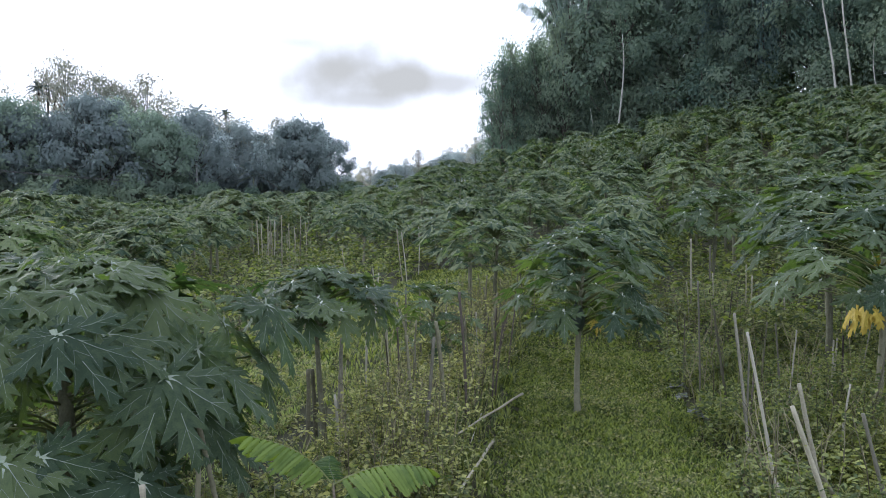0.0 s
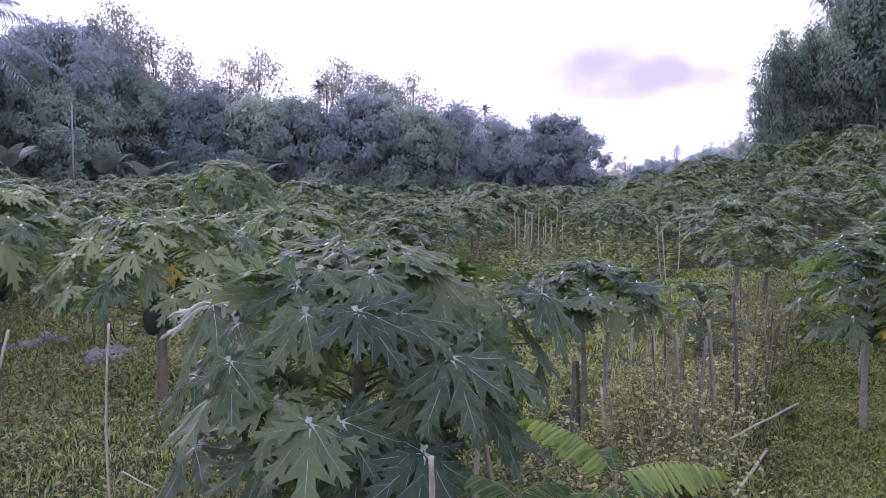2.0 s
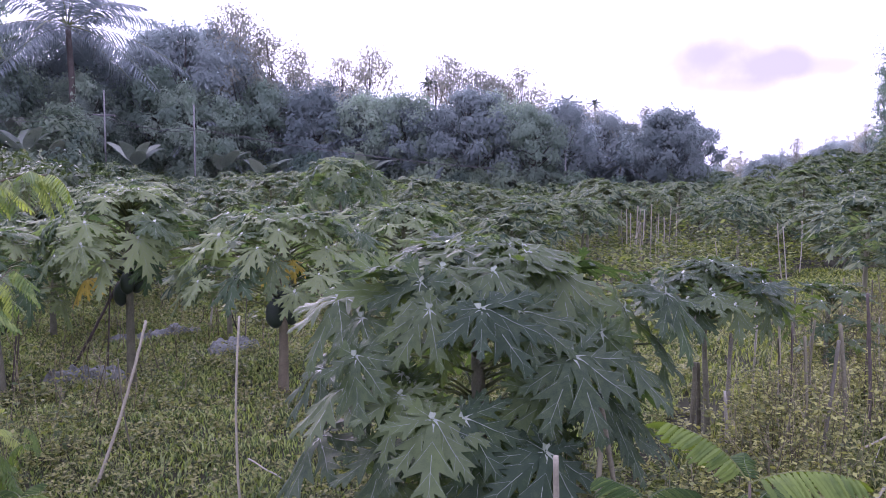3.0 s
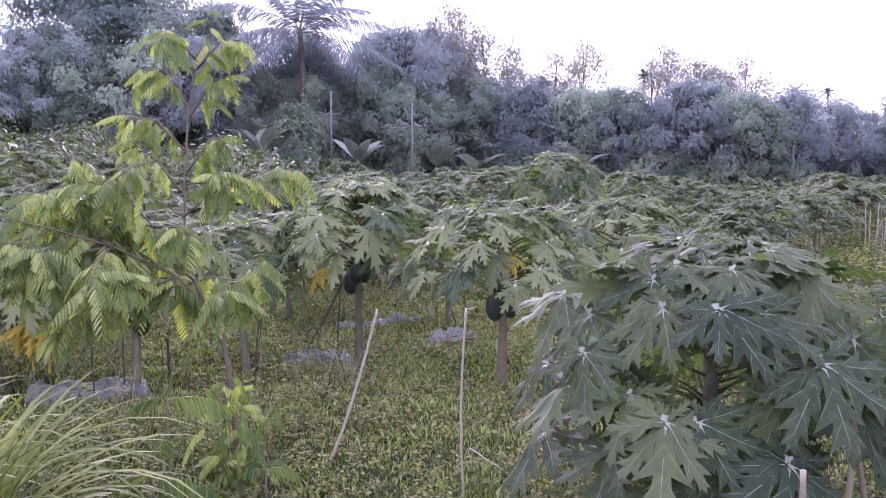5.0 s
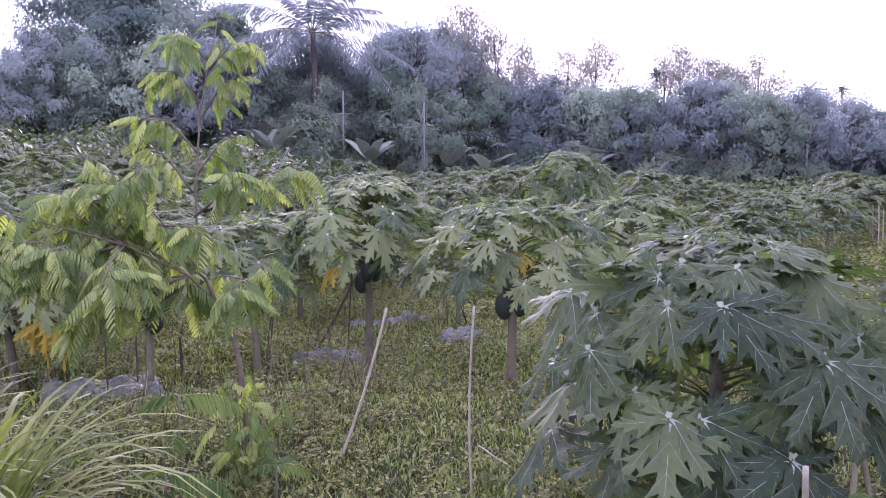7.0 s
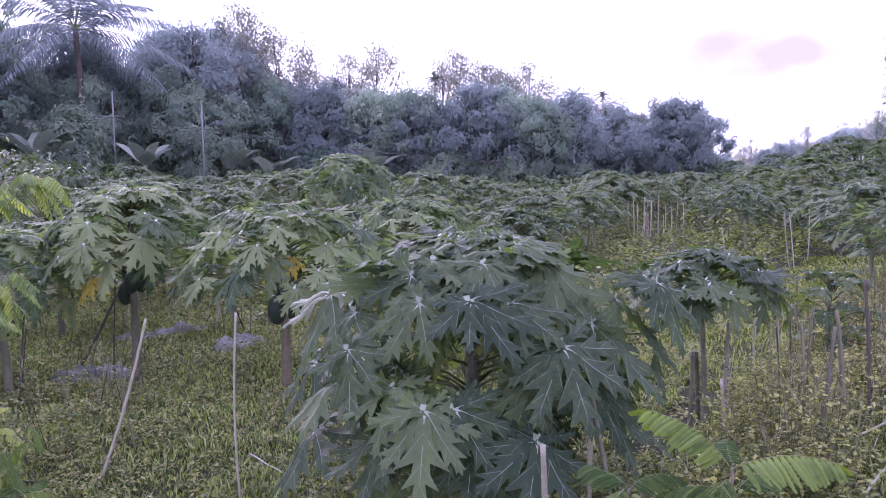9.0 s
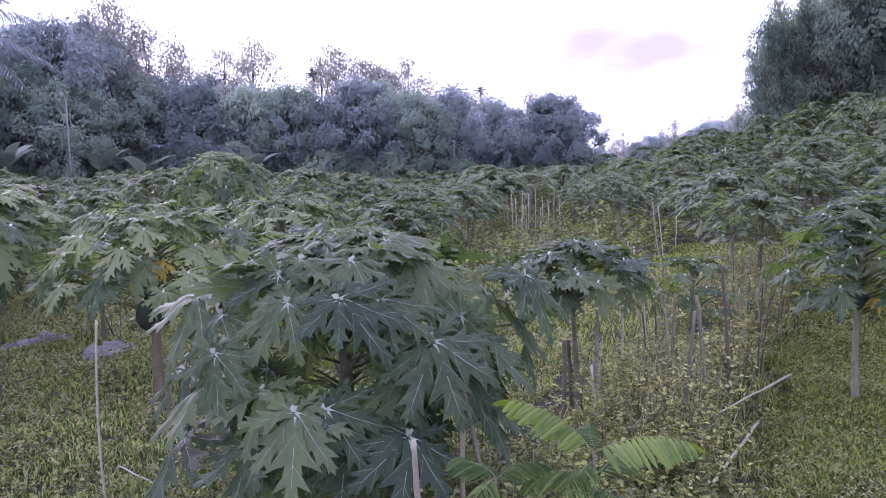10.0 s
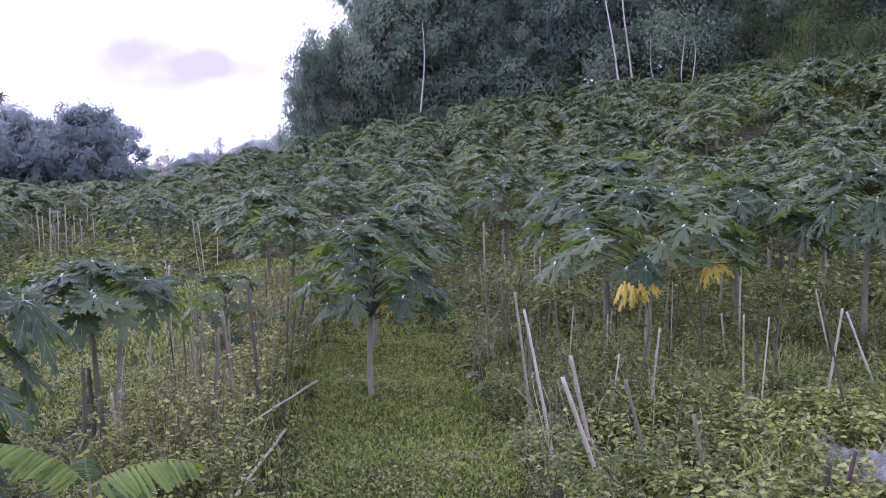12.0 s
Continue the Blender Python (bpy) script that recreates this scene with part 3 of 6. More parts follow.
def far_crown(seed, height, n=50, blade=0.25, stalks=True, detail=0):
    rng = random.Random(seed)
    s = Shape()
    blades = [papaya_blade(50 + k, detail) for k in range(3)]
    for t, root, d, length, rot, size in leaf_frames(rng, height, n, blade, 0.72, 0.45, 1):
        b = rng.choice(blades)
        end = root + d * length
        m = Matrix.Translation(end) @ rot @ Matrix.Scale(size, 4)
        k = len(s.v)
        s.v.extend(tuple(m @ Vector(p)) for p in b.v)
        s.f.extend(tuple(k + i for i in f) for f in b.f)
        s.m.extend((0, 3, 2)[i] for i in b.m)
        if stalks:
            s.tube([root, root.lerp(end, 0.5) + Vector((0, 0, 0.03)), end], [0.009, 0.007, 0.005], 3, 1, cap=False)
    return s.mesh("papaya_crown", [M_PAPAYA_HAZED, M_PETIOLE, M_JOINT_GLINT, M_VEIN])


def field_papayas():
    """Rows of papayas; the nearest 270 are things of their own, the far rest is one mass."""
    protos = []
    for k in range(6):
        hgt = 1.1 + 0.1 * k
        tree = tagged(new("papaya_tree"), "papaya tree with a spreading green crown on the weedy field", "papaya tree", "papaya trees of the field")
        part("trunk", trunk_mesh(hgt, 0.032, (0.05, 0.03), 60 + k, M_TRUNK), tree)
        part("crown", far_crown(70 + k, hgt, detail=1), tree)
        protos.append(tree)
    plain = [far_crown(90 + k, 1.15 + 0.1 * k, 34, 0.29, False) for k in range(4)]
    used = [False] * len(protos)
    rng = random.Random(5)
    taken = [(h[0], h[1]) for h in HERO]
    spots = []
    for i in range(-26, 27):
        for j in range(-2, 30):
            p = PATH_CENTRE + ROW_SIDE * (i * 2.0) + ROW_DIR * (1.0 + j * 1.75)
            x, y = p.x + rng.uniform(-0.45, 0.45), p.y + rng.uniform(-0.5, 0.5)
            k, sc, rot = rng.randrange(6), rng.uniform(0.82, 1.15), rng.uniform(0, 6.28)
            near = math.hypot(x, y + 0.3)
            if near < (9.5 if across(x, y) > -3.4 else 8.0) or near > 48 or abs(math.degrees(math.atan2(x, y))) > 76:
                continue
            if min(math.hypot(x - a, y - b) for a, b in taken) < 1.4 or rng.random() < 0.08:
                continue
            if -3.5 < across(x, y) < -2.1 and 8 < y < 20:      # the open grass alley
                continue
            if -3.4 < across(x, y) < -0.8 and 15 < y < 19.5:
                continue
            if abs(x + 0.197 * y) < 1.15 and 7 < y < 22.2:          # open view to the thicket of stakes
                continue
            spots.append((near, k, Matrix.Translation(on_ground(x, y)) @ Matrix.Rotation(rot, 4, "Z") @ Matrix.Scale(sc, 4), sc))
    spots.sort(key=lambda q: q[0])
    for near, k, m, sc in spots[:270]:
        if not used[k]:
            used[k] = True
            protos[k].matrix_basis = m
        else:
            copy_thing(protos[k], m).scale = (sc, sc, sc)
    rest = Shape()
    for near, k, m, sc in spots[270:]:
        me = plain[k % 4]
        k0 = len(rest.v)
        rest.v.extend(tuple(m @ v.co) for v in me.vertices)
        rest.f.extend(tuple(k0 + i for i in p.vertices) for p in me.polygons)
        rest.m.extend(p.material_index for p in me.polygons)
        rest.tube([m @ Vector((0, 0, -0.1)), m @ Vector((0.03, 0.02, 0.7)), m @ Vector((0, 0, 1.25))], [0.045, 0.035, 0.025], 5, 1, cap=False)
    tagged(new("papaya_plantation", rest.mesh("papaya_plantation", [M_PAPAYA_HAZED, M_TRUNK, M_JOINT_GLINT, M_VEIN])), "distant rows of papaya trees covering the slope", "papaya trees", kind="stuff")


field_papayas()


# ---- woods ----
def tree_meshes(seed, height, crown_r, crown_low, blobs, per_blob, leaf, blob_r, trunk_r, mat_bark, mat_leaf, narrow=0.5, droop=0.0):
    """Trunk with limbs, and a crown of loose leaves in clumps at the limbs' ends."""
    rng = np.random.default_rng(seed)
    s = Shape()
    sway = rng.normal(size=2) * 0.05 * height

    def trunk_at(t):
        return Vector((sway[0] * t * t, sway[1] * t * t, -0.3 + (height * 0.93 + 0.3) * t))

    s.tube([trunk_at(t) for t in np.linspace(0, 1, 9)], [trunk_r * (1 - 0.85 * t) + 0.01 for t in np.linspace(0, 1, 9)], 8)
    cs = []
    for k in range(blobs):
        t = crown_low + (1 - crown_low) * ((k + 0.5) / blobs) ** 0.8
        a = k * 2.4 + rng.uniform(-0.5, 0.5)
        prof = math.sin(math.pi * min(1, 0.12 + 0.88 * (t - crown_low) / (1 - crown_low) * 0.95 + 0.05)) ** 0.6
        r = crown_r * prof * rng.uniform(0.4, 1.2)
        base = trunk_at(max(0.15, t - 0.22))
        c = trunk_at(t) + Vector((math.cos(a) * r, math.sin(a) * r, rng.uniform(-0.07, 0.07) * height))
        mid = base.lerp(c, 0.55) + Vector((0, 0, -0.06 * r))
        s.tube([base, mid, c], [trunk_r * 0.35, trunk_r * 0.22, 0.012], 5)
        cs.append(c)
    all_c, all_d, all_l, all_o = [], [], [], []
    full_r = blob_r
    for c in cs:
        puff = rng.uniform(0.55, 1.3)
        blob_r = full_r * puff
        n = int(per_blob * puff ** 2)
        twigs = 12
        tw = unit(rng.normal(size=(twigs, 3)) * np.array([1, 1, 0.7]) + np.array([0, 0, 0.15])) * blob_r * rng.uniform(0.4, 1.4, size=(twigs, 1))
        pick = rng.integers(0, twigs, n)
        f = rng.uniform(0.3, 1.0, size=(n, 1)) ** 0.5
        p = np.array(c) + tw[pick] * f + rng.normal(size=(n, 3)) * blob_r * 0.42 * (0.4 + 0.6 * f) + np.array([0, 0, -droop]) * f ** 2
        all_c.append(p)
        all_d.append(tw[pick] * 0.6 + rng.normal(size=(n, 3)) * blob_r * 0.6 + np.array([0, 0, -0.5 * blob_r - droop]))
        all_l.append(leaf * rng.uniform(0.6, 1.3, size=n))
        all_o.append(p - np.array(c) + 0.25 * (np.array(c) - np.array([0, 0, c[2]])))
    C, D, L = np.concatenate(all_c), np.concatenate(all_d), np.concatenate(all_l)
    O = np.concatenate(all_o)
    hull = C - np.array([0, 0, height * (0.35 + 0.45 * crown_low)])
    soft = unit(0.55 * unit(O) + 0.7 * unit(hull) + np.array([0, 0, 0.4]) + 0.25 * rng.normal(size=O.shape))
    return s.mesh("tree_trunk", [mat_bark]), scatter_mesh("tree_crown", leaves(rng, C, D, L, L * narrow, outward=O), mat_leaf, soft)


def tree_thing(kind, meshes, label, category, group, x, y, scale=1.0, turn=0.0):
    ob = tagged(new(kind), label, category, group)
    if kind == "bamboo_clump":
        tagged(part("culm", meshes[0], ob), kind="stuff")
    else:
        part("trunk", meshes[0], ob)
    part("crown", meshes[1], ob)
    ob.matrix_basis = Matrix.Translation(on_ground(x, y)) @ Matrix.Rotation(turn, 4, "Z") @ Matrix.Scale(scale, 4)
    return ob


def bamboo_meshes(seed, height, culms, leaf_count):
    """A clump of arching culms with plumes of narrow hanging leaves."""
    rng = np.random.default_rng(seed)
    s = Shape()
    C, D, O = [], [], []
    for k in range(culms):
        a, lean = rng.uniform(0, 6.28), rng.uniform(0.05, 0.38)
        h = height * rng.uniform(0.7, 1.05)
        out = np.array([math.cos(a), math.sin(a), 0.0])
        root = out * rng.uniform(0.1, 0.8)
        pts = []
        for t in np.linspace(0, 1, 9):
            p = root + out * (lean * h * 0.62 * t ** 2.6) + np.array([0, 0, h * (t - 0.7 * lean * t ** 4) - 0.2])
            pts.append(p)
        s.tube(pts, [0.05 * (1 - 0.9 * t) + 0.004 for t in np.linspace(0, 1, 9)], 5)
        n = int(leaf_count / culms)
        t = rng.uniform(0.1, 1.0, n) ** 0.7
        P = np.array(pts)
        f = t * 8
        i = np.minimum(f.astype(int), 7)
        base = P[i] + (P[i + 1] - P[i]) * (f - i)[:, None]
        node = (np.floor(t * 30) * 37.7 + k * 11) % 6.28
        rad = (0.35 + 1.0 * (1 - t)) * np.sqrt(rng.uniform(0.02, 1, n))
        off = np.stack([np.cos(node) * rad, np.sin(node) * rad, 0.2 * rad - 0.45 * rad ** 2], 1)
        C.append(base + off + rng.normal(size=(n, 3)) * 0.13)
        D.append(np.stack([np.cos(node), np.sin(node), np.full(n, -0.9)], 1) + rng.normal(size=(n, 3)) * 0.5)
        O.append(off + np.array([0, 0, 0.15]) + 0.25 * out)
    C, D = np.concatenate(C), np.concatenate(D)
    L = rng.uniform(0.2, 0.42, len(C))
    O = np.concatenate(O)
    soft = unit(unit(O) + np.array([0, 0, 0.5]) + 0.3 * rng.normal(size=O.shape))
    return s.mesh("bamboo_culms", [M_BARK]), scatter_mesh("bamboo_leaves", leaves(rng, C, D, L, L * 0.2, outward=O), M_BAMBOO_HAZED, soft)


def palm(kind, x, y, height, fronds, frond, seed, label, category, trunk_r=0.14, bark=None):
    """A palm: slender ringed trunk and arching fronds, each a part of its own with two rows of leaflets."""
    rng = random.Random(seed)
    npr = np.random.default_rng(seed)
    ob = tagged(new(kind), label, category, "palms of the tree line")
    ob.location = on_ground(x, y)
    s = Shape()
    bend = rng.uniform(-0.4, 0.4)
    s.tube([(bend * t * t, 0, -0.3 + (height + 0.3) * t) for t in np.linspace(0, 1, 12)], [trunk_r * (1.2 - 0.45 * t) for t in np.linspace(0, 1, 12)], 9)
    part("trunk", s.mesh("palm_trunk", [bark or M_BARK]), ob)
    arch = 0.3 if frond > 4 else 0.34
    for k in range(fronds):
        a, up = k * 2.4 + rng.uniform(-0.3, 0.3), radians(80 - 105 * (k / fronds) ** 0.8 + rng.uniform(-8, 8))
        out = np.array([math.cos(a), math.sin(a), 0])
        side = np.array([-math.sin(a), math.cos(a), 0])
        ts = np.linspace(0, 1, 9)
        L = frond * rng.uniform(0.85, 1.1)
        spine = [np.array([bend, 0, height]) + out * (L * (math.cos(up) * t + 0.12 * t * t)) + np.array([0, 0, L * (math.sin(up) * t - (arch + 0.2 * math.cos(up)) * t ** 2.2)]) for t in ts]
        sh = Shape()
        sh.tube(spine, [0.03 * (1 - 0.85 * t) for t in ts], 4)
        m = 18 if frond < 1.2 else 30 if frond < 3.5 else 40
        quads = []
        for j in range(m):
            t = 0.12 + 0.88 * j / m
            f = t * 8
            i = min(int(f), 7)
            p = spine[i] + (spine[i + 1] - spine[i]) * (f - i)
            tang = unit(spine[i + 1] - spine[i])
            ll = 0.22 * frond * math.sin(math.pi * (0.12 + 0.8 * t)) * rng.uniform(0.8, 1.15)
            for sg in (-1, 1):
                d = unit(side * sg + tang * 0.55 + np.array([0, 0, -rng.uniform(0.2, 0.6)]))
                w = tang * (0.03 if frond < 1.2 else 0.05)
                quads.append([p - w, p + d * ll * 0.5 + w, p + d * ll + np.array([0, 0, -0.2 * ll]), p + d * ll * 0.5 - w])
        for q in quads:
            sh.add(q, [(0, 1, 2, 3)], 1)
        part("frond", sh.mesh("palm_frond", [M_PETIOLE, M_PALM_HAZED], False), ob)
    return ob


def banana_plant(x, y, height, n, seed):
    rng = random.Random(seed)
    ob = tagged(new("banana_plant"), "banana plant with broad torn leaves at the wood's edge", "banana plant", "banana plants by the woods")
    ob.location = on_ground(x, y)
    s = Shape()
    s.tube([(0, 0, -0.2), (0, 0, height * 0.3), (0, 0, height * 0.55)], [0.13, 0.11, 0.07], 8)
    part("stem", s.mesh("banana_stem", [M_PETIOLE]), ob)
    for k in range(n):
        a, up = k * 2.4 + rng.uniform(-0.3, 0.3), radians(rng.uniform(66, 89) - 6 * (k / n))
        L = height * rng.uniform(0.6, 0.85)
        out, side = Vector((math.cos(a), math.sin(a), 0)), Vector((-math.sin(a), math.cos(a), 0))
        sh = Shape()
        row = []
        for i in range(11):
            t = i / 10
            p = Vector((0, 0, height * 0.38)) + out * (L * (math.cos(up) * t + 0.3 * t * t)) + Vector((0, 0, L * (math.sin(up) * t - 0.45 * t ** 2.5)))
            w = 0.0 if t < 0.2 else 0.36 * math.sin(math.pi * min(1, (t - 0.2) / 0.8) ** 0.75) + 0.01
            drop = Vector((0, 0, -0.35 * w))
            row += [p - side * w * rng.uniform(0.85, 1.05) + drop, p, p + side * w * rng.uniform(0.85, 1.05) + drop]
        f = []
        for i in range(10):
            f += [(3 * i, 3 * i + 1, 3 * i + 4, 3 * i + 3), (3 * i + 1, 3 * i + 2, 3 * i + 5, 3 * i + 4)]
        sh.add(row, f)
        part("leaf", sh.mesh("banana_leaf", [M_BANANA_HAZED]), ob)
    return ob


# crowns of the woods, in leaf tones that already contain the haze
BROAD = [tree_meshes(100 + k, 8.0, 2.9, 0.3, 54, 340, 0.21, 0.62, 0.12, M_BARK, M_TREE_HAZED) for k in range(4)]
INNER = [tree_meshes(110 + k, 8.0, 2.9, 0.3, 50, 270, 0.24, 0.64, 0.13, M_BARK, M_TREE_HAZED if k % 2 else M_TREE_GREEN_HAZED) for k in range(5)]
FAR = [tree_meshes(115 + k, 8.0, 3.4, 0.15, 26, 90, 0.4, 1.1, 0.17, M_BARK, M_TREE_HAZED) for k in range(4)]
# the darker hillside leaf paints shade along the foot of the wood
BUSH = [tree_meshes(140 + k, 3.2, 1.6, 0.1, 26, 240, 0.19, 0.5, 0.06, M_BARK, M_HILL_HAZED) for k in range(3)]
BIG = [tree_meshes(160 + k, 12.0, 3.8, 0.25, 80, 420, 0.24, 0.8, 0.18, M_BARK, M_BAMBOO_HAZED) for k in range(2)]
CLUMP = [bamboo_meshes(180 + k, 13.0, 26, 15000) for k in range(3)]
M_PLUME = material("young_bamboo_leaf", (0.036, 0.06, 0.024), (0.095, 0.122, 0.05), 0.6, 0.5, 0, 0.2, 0.5, by_object=0.5, by_island=0.4, glow=(1.5, 1.6, 0.9, 1))
PLUME = [tree_meshes(250 + k, 4.0, 1.4, 0.15, 20, 330, 0.13, 0.7, 0.05, M_BARK, M_PLUME, 0.3, 0.3) for k in range(2)]
SHRUB = [tree_meshes(200 + k, 1.5, 0.8, 0.1, 12, 130, 0.16, 0.4, 0.03, M_BARK, M_SHRUB) for k in range(3)]

LACY = [tree_meshes(220 + k, 8.0, 2.3, 0.4, 30, 130, 0.15, 0.55, 0.07, M_BARK, M_TREE_PALE_HAZED) for k in range(4)]
TRAIL = [tree_meshes(230 + k, 8.0, 2.0, 0.08, 46, 150, 0.17, 0.6, 0.1, M_BARK, M_HILL_HAZED, 0.4, 0.25) for k in range(2)]
HILL = [tree_meshes(240 + k, 8.0, 2.9, 0.2, 54, 280, 0.21, 0.66, 0.14, M_BARK, M_HILL_HAZED) for k in range(3)]
HILL_BUSH = [tree_meshes(245 + k, 3.2, 1.6, 0.1, 18, 240, 0.2, 0.75, 0.07, M_BARK, M_HILL_HAZED) for k in range(2)]

SKYLINE = [
    ('a', -42.5, 17.6, 3.8), ('a', -45.5, 20.7, 4.1), ('b', -42.1, 20.8, 6.1), ('a', -42.2, 22.8, 7.0), ('m', -43.3, 25.0, 10.5), ('m', -42.9, 27.0, 11.2),
    ('m', -41.5, 31.4, 9.4), ('a', -41.9, 33.9, 7.3), ('b', -37.5, 34.6, 8.2), ('m', -34.0, 32.6, 5.6), ('a', -35.5, 37.7, 9.3), ('b', -32.6, 37.7, 9.3), ('a', -33.1, 42.4, 10.3), ('s', -31.2, 41.3, 10.8), ('s', -29.7, 42.4, 9.6), ('s', -28.6, 43.2, 8.7), ('s', -26.6, 44.4, 8.6),
    ('a', -27.5, 43.9, 7.4), ('s', -25.0, 45.3, 9.2), ('s', -20.5, 47.5, 9.0), ('s', -19.0, 48.1, 8.3), ('s', -16.8, 48.9, 8.3), ('s', -17.7, 48.5, 7.7), ('s', -18.2, 48.6, 8.0), ('s', -21.4, 47.0, 8.2), ('a', -19.1, 49.5, 6.4), ('a', -17.0, 50.0, 6.5), ('a', -15.5, 49.3, 6.1),
    ('a', -11.0, 50.5, 5.3), ('s', -9.8, 50.8, 5.8), ('s', -8.9, 51.0, 5.6), ('s', -7.5, 51.2, 5.0), ('s', -12.3, 50.5, 6.0), ('s', -13.6, 50.3, 6.2),
]


def crown_top(mesh):
    z = np.empty(len(mesh.vertices) * 3, dtype=np.float32)
    mesh.vertices.foreach_get("co", z)
    return float(np.quantile(z[2::3], 0.97))


def build_woods():
    rng = random.Random(9)
    for kind, x, y, top in SKYLINE:
        pool, full, name, text = {"a": (BROAD, 8.6, "broadleaf_tree", "dense dark green broadleaf tree in the tree line"),
                                  "b": (BROAD, 8.6, "broadleaf_tree", "broadleaf tree with a rounded leafy crown in the tree line"),
                                  "m": (BIG, 12.8, "large_tree", "tall dark tree towering over the tree line"),
                                  "s": (LACY, 8.6, "slender_tree", "slender tree with a thin see-through crown against the sky")}[kind]
        pick = rng.choice(pool)
        tree_thing(name, pick, text, "tree", "trees of the far tree line", x, y, {"a": 0.92, "b": 0.96, "m": 0.96, "s": 1.0}[kind] * top / crown_top(pick[1]), rng.uniform(0, 6.28))
    # lower trees that fill the wood behind and below the tall ones
    for k in range(80):
        a = radians(-76 + 68 * (k + rng.uniform(-0.4, 0.4)) / 79)
        d = rng.uniform(46, 58)
        x, y = d * math.sin(a), d * math.cos(a)
        top = 7.3 - 1.8 * max(0, (math.degrees(a) + 22) / 14) - 2.4 * min(1, max(0, (-63 - math.degrees(a)) / 2.5))
        tree_thing("broadleaf_tree", rng.choice(INNER), "dark green broadleaf tree inside the wood", "tree", "trees of the far tree line", x, y, top * rng.uniform(0.75, 1.05) / 8.6, rng.uniform(0, 6.28))
    for k in range(50):
        a = radians(-75 + 69 * (k + rng.uniform(-0.4, 0.4)) / 49)
        d = rng.uniform(44.5, 49)
        tree_thing("bush", rng.choice(BUSH), "dense bush at the edge of the wood", "bush", "bushes along the wood", d * math.sin(a), d * math.cos(a), rng.uniform(0.6, 1.0) * (0.75 if a > radians(-14) else 1), rng.uniform(0, 6.28))
    palm("coconut_palm", -33.6, 31.3, 8.0, 26, 5.3, 1, "coconut palm with long arching fronds above the wood", "palm", 0.17)
    palm("areca_palm", -22.1, 46.7, 7.5, 13, 0.75, 2, "slim areca palm with a small crown against the sky", "palm", 0.08)
    palm("areca_palm", -14.5, 51.7, 6.5, 15, 1.05, 3, "slim areca palm with a small crown against the sky", "palm", 0.08)
    palm("areca_palm", -12.9, 52.1, 6.5, 11, 0.55, 4, "slim areca palm with a small crown against the sky", "palm", 0.08)
    palm("oil_palm", -17.6, 37.6, 0.7, 15, 2.6, 5, "low palm with long fronds at the wood's edge", "palm", 0.2)
    palm("oil_palm", -21.2, 37.2, 0.9, 13, 2.4, 6, "low palm with long fronds at the wood's edge", "palm", 0.2)
    palm("oil_palm", -15.6, 45.5, 1.6, 17, 2.8, 7, "low palm with long fronds at the wood's edge", "palm", 0.2)
    palm("oil_palm", -22.5, 42.5, 2.4, 17, 3.0, 8, "palm with long pale fronds inside the wood", "palm", 0.2)
    palm("oil_palm", -12.2, 46.5, 1.4, 15, 2.4, 9, "low palm with long fronds at the wood's edge", "palm", 0.2)
    palm("oil_palm", -28.0, 38.5, 2.2, 17, 3.0, 10, "palm with long pale fronds inside the wood", "palm", 0.2)
    for k, (x, y, h, size) in enumerate(((-24.6, 41.0, 3.4, 2.6), (-19.6, 44.6, 3.2, 2.5), (-18.2, 46.0, 4.4, 2.2), (-14.0, 46.9, 3.0, 2.3), (-25.4, 39.6, 2.0, 2.6), (-10.4, 48.0, 2.6, 2.0), (-30.2, 36.2, 3.6, 2.7))):
        palm("oil_palm", x, y, h, 15, size, 20 + k, "palm with long pale fronds inside the wood", "palm", 0.16)
    for k, (x, y, h, n) in enumerate(((-34.4, 28.9, 4.4, 5), (-29.2, 30.6, 3.6, 7), (-27.9, 35.2, 3.5, 6), (-22.0, 39.1, 3.8, 7), (-32.4, 27.3, 3.6, 5), (-31.7, 28.1, 3.2, 4), (-26.2, 36.3, 3.2, 5))):
        banana_plant(x, y, h, n, 300 + k)
    for x, y, sc in ((-31.9, 29.1, 1.1), (-33.3, 29.1, 1.0), (-32.7, 29.4, 1.35)):
        tree_thing("bush", rng.choice(BUSH), "dense bush at the edge of the wood", "bush", "bushes along the wood", x, y, sc, rng.uniform(0, 6.28))
    # the hillside wood: bamboo and tall trees
    for k, (x, y, sc) in enumerate(((4.0, 49.6, 0.8), (4.9, 50.6, 0.98), (3.5, 51.2, 0.68), (2.9, 50.4, 0.6), (3.3, 49.4, 0.86), (5.8, 49.6, 0.9), (6.8, 49.0, 1.05))):
        tree_thing("broadleaf_tree", TRAIL[k % 2], "tree with trailing see-through twigs at the corner of the wood", "tree", "trees of the hillside wood", x, y, sc, rng.uniform(0, 6.28))
    spots = ((7.5, 50.0, 1.1), (9.8, 51.5, 1.15), (12.5, 49.0, 1.1), (14.5, 46.5, 1.1), (16.3, 43.5, 1.15), (19.0, 42.0, 1.1), (21.0, 39.5, 1.1), (23.0, 37.0, 1.1), (24.5, 34.0, 1.05), (26.5, 31.5, 1.05), (28.5, 28.0, 1.0), (10.5, 55.5, 1.2), (17.0, 50.0, 1.2), (24.0, 43.0, 1.2), (29.0, 36.0, 1.2))
    for k, (x, y, sc) in enumerate(spots):
        tree_thing("bamboo_clump", CLUMP[k % 3], "tall dark bamboo clump on the hillside", "bamboo", "bamboo clumps of the hillside", x, y, sc, rng.uniform(0, 6.28))
    for k in range(20):
        t = (k + rng.uniform(-0.3, 0.3)) / 19
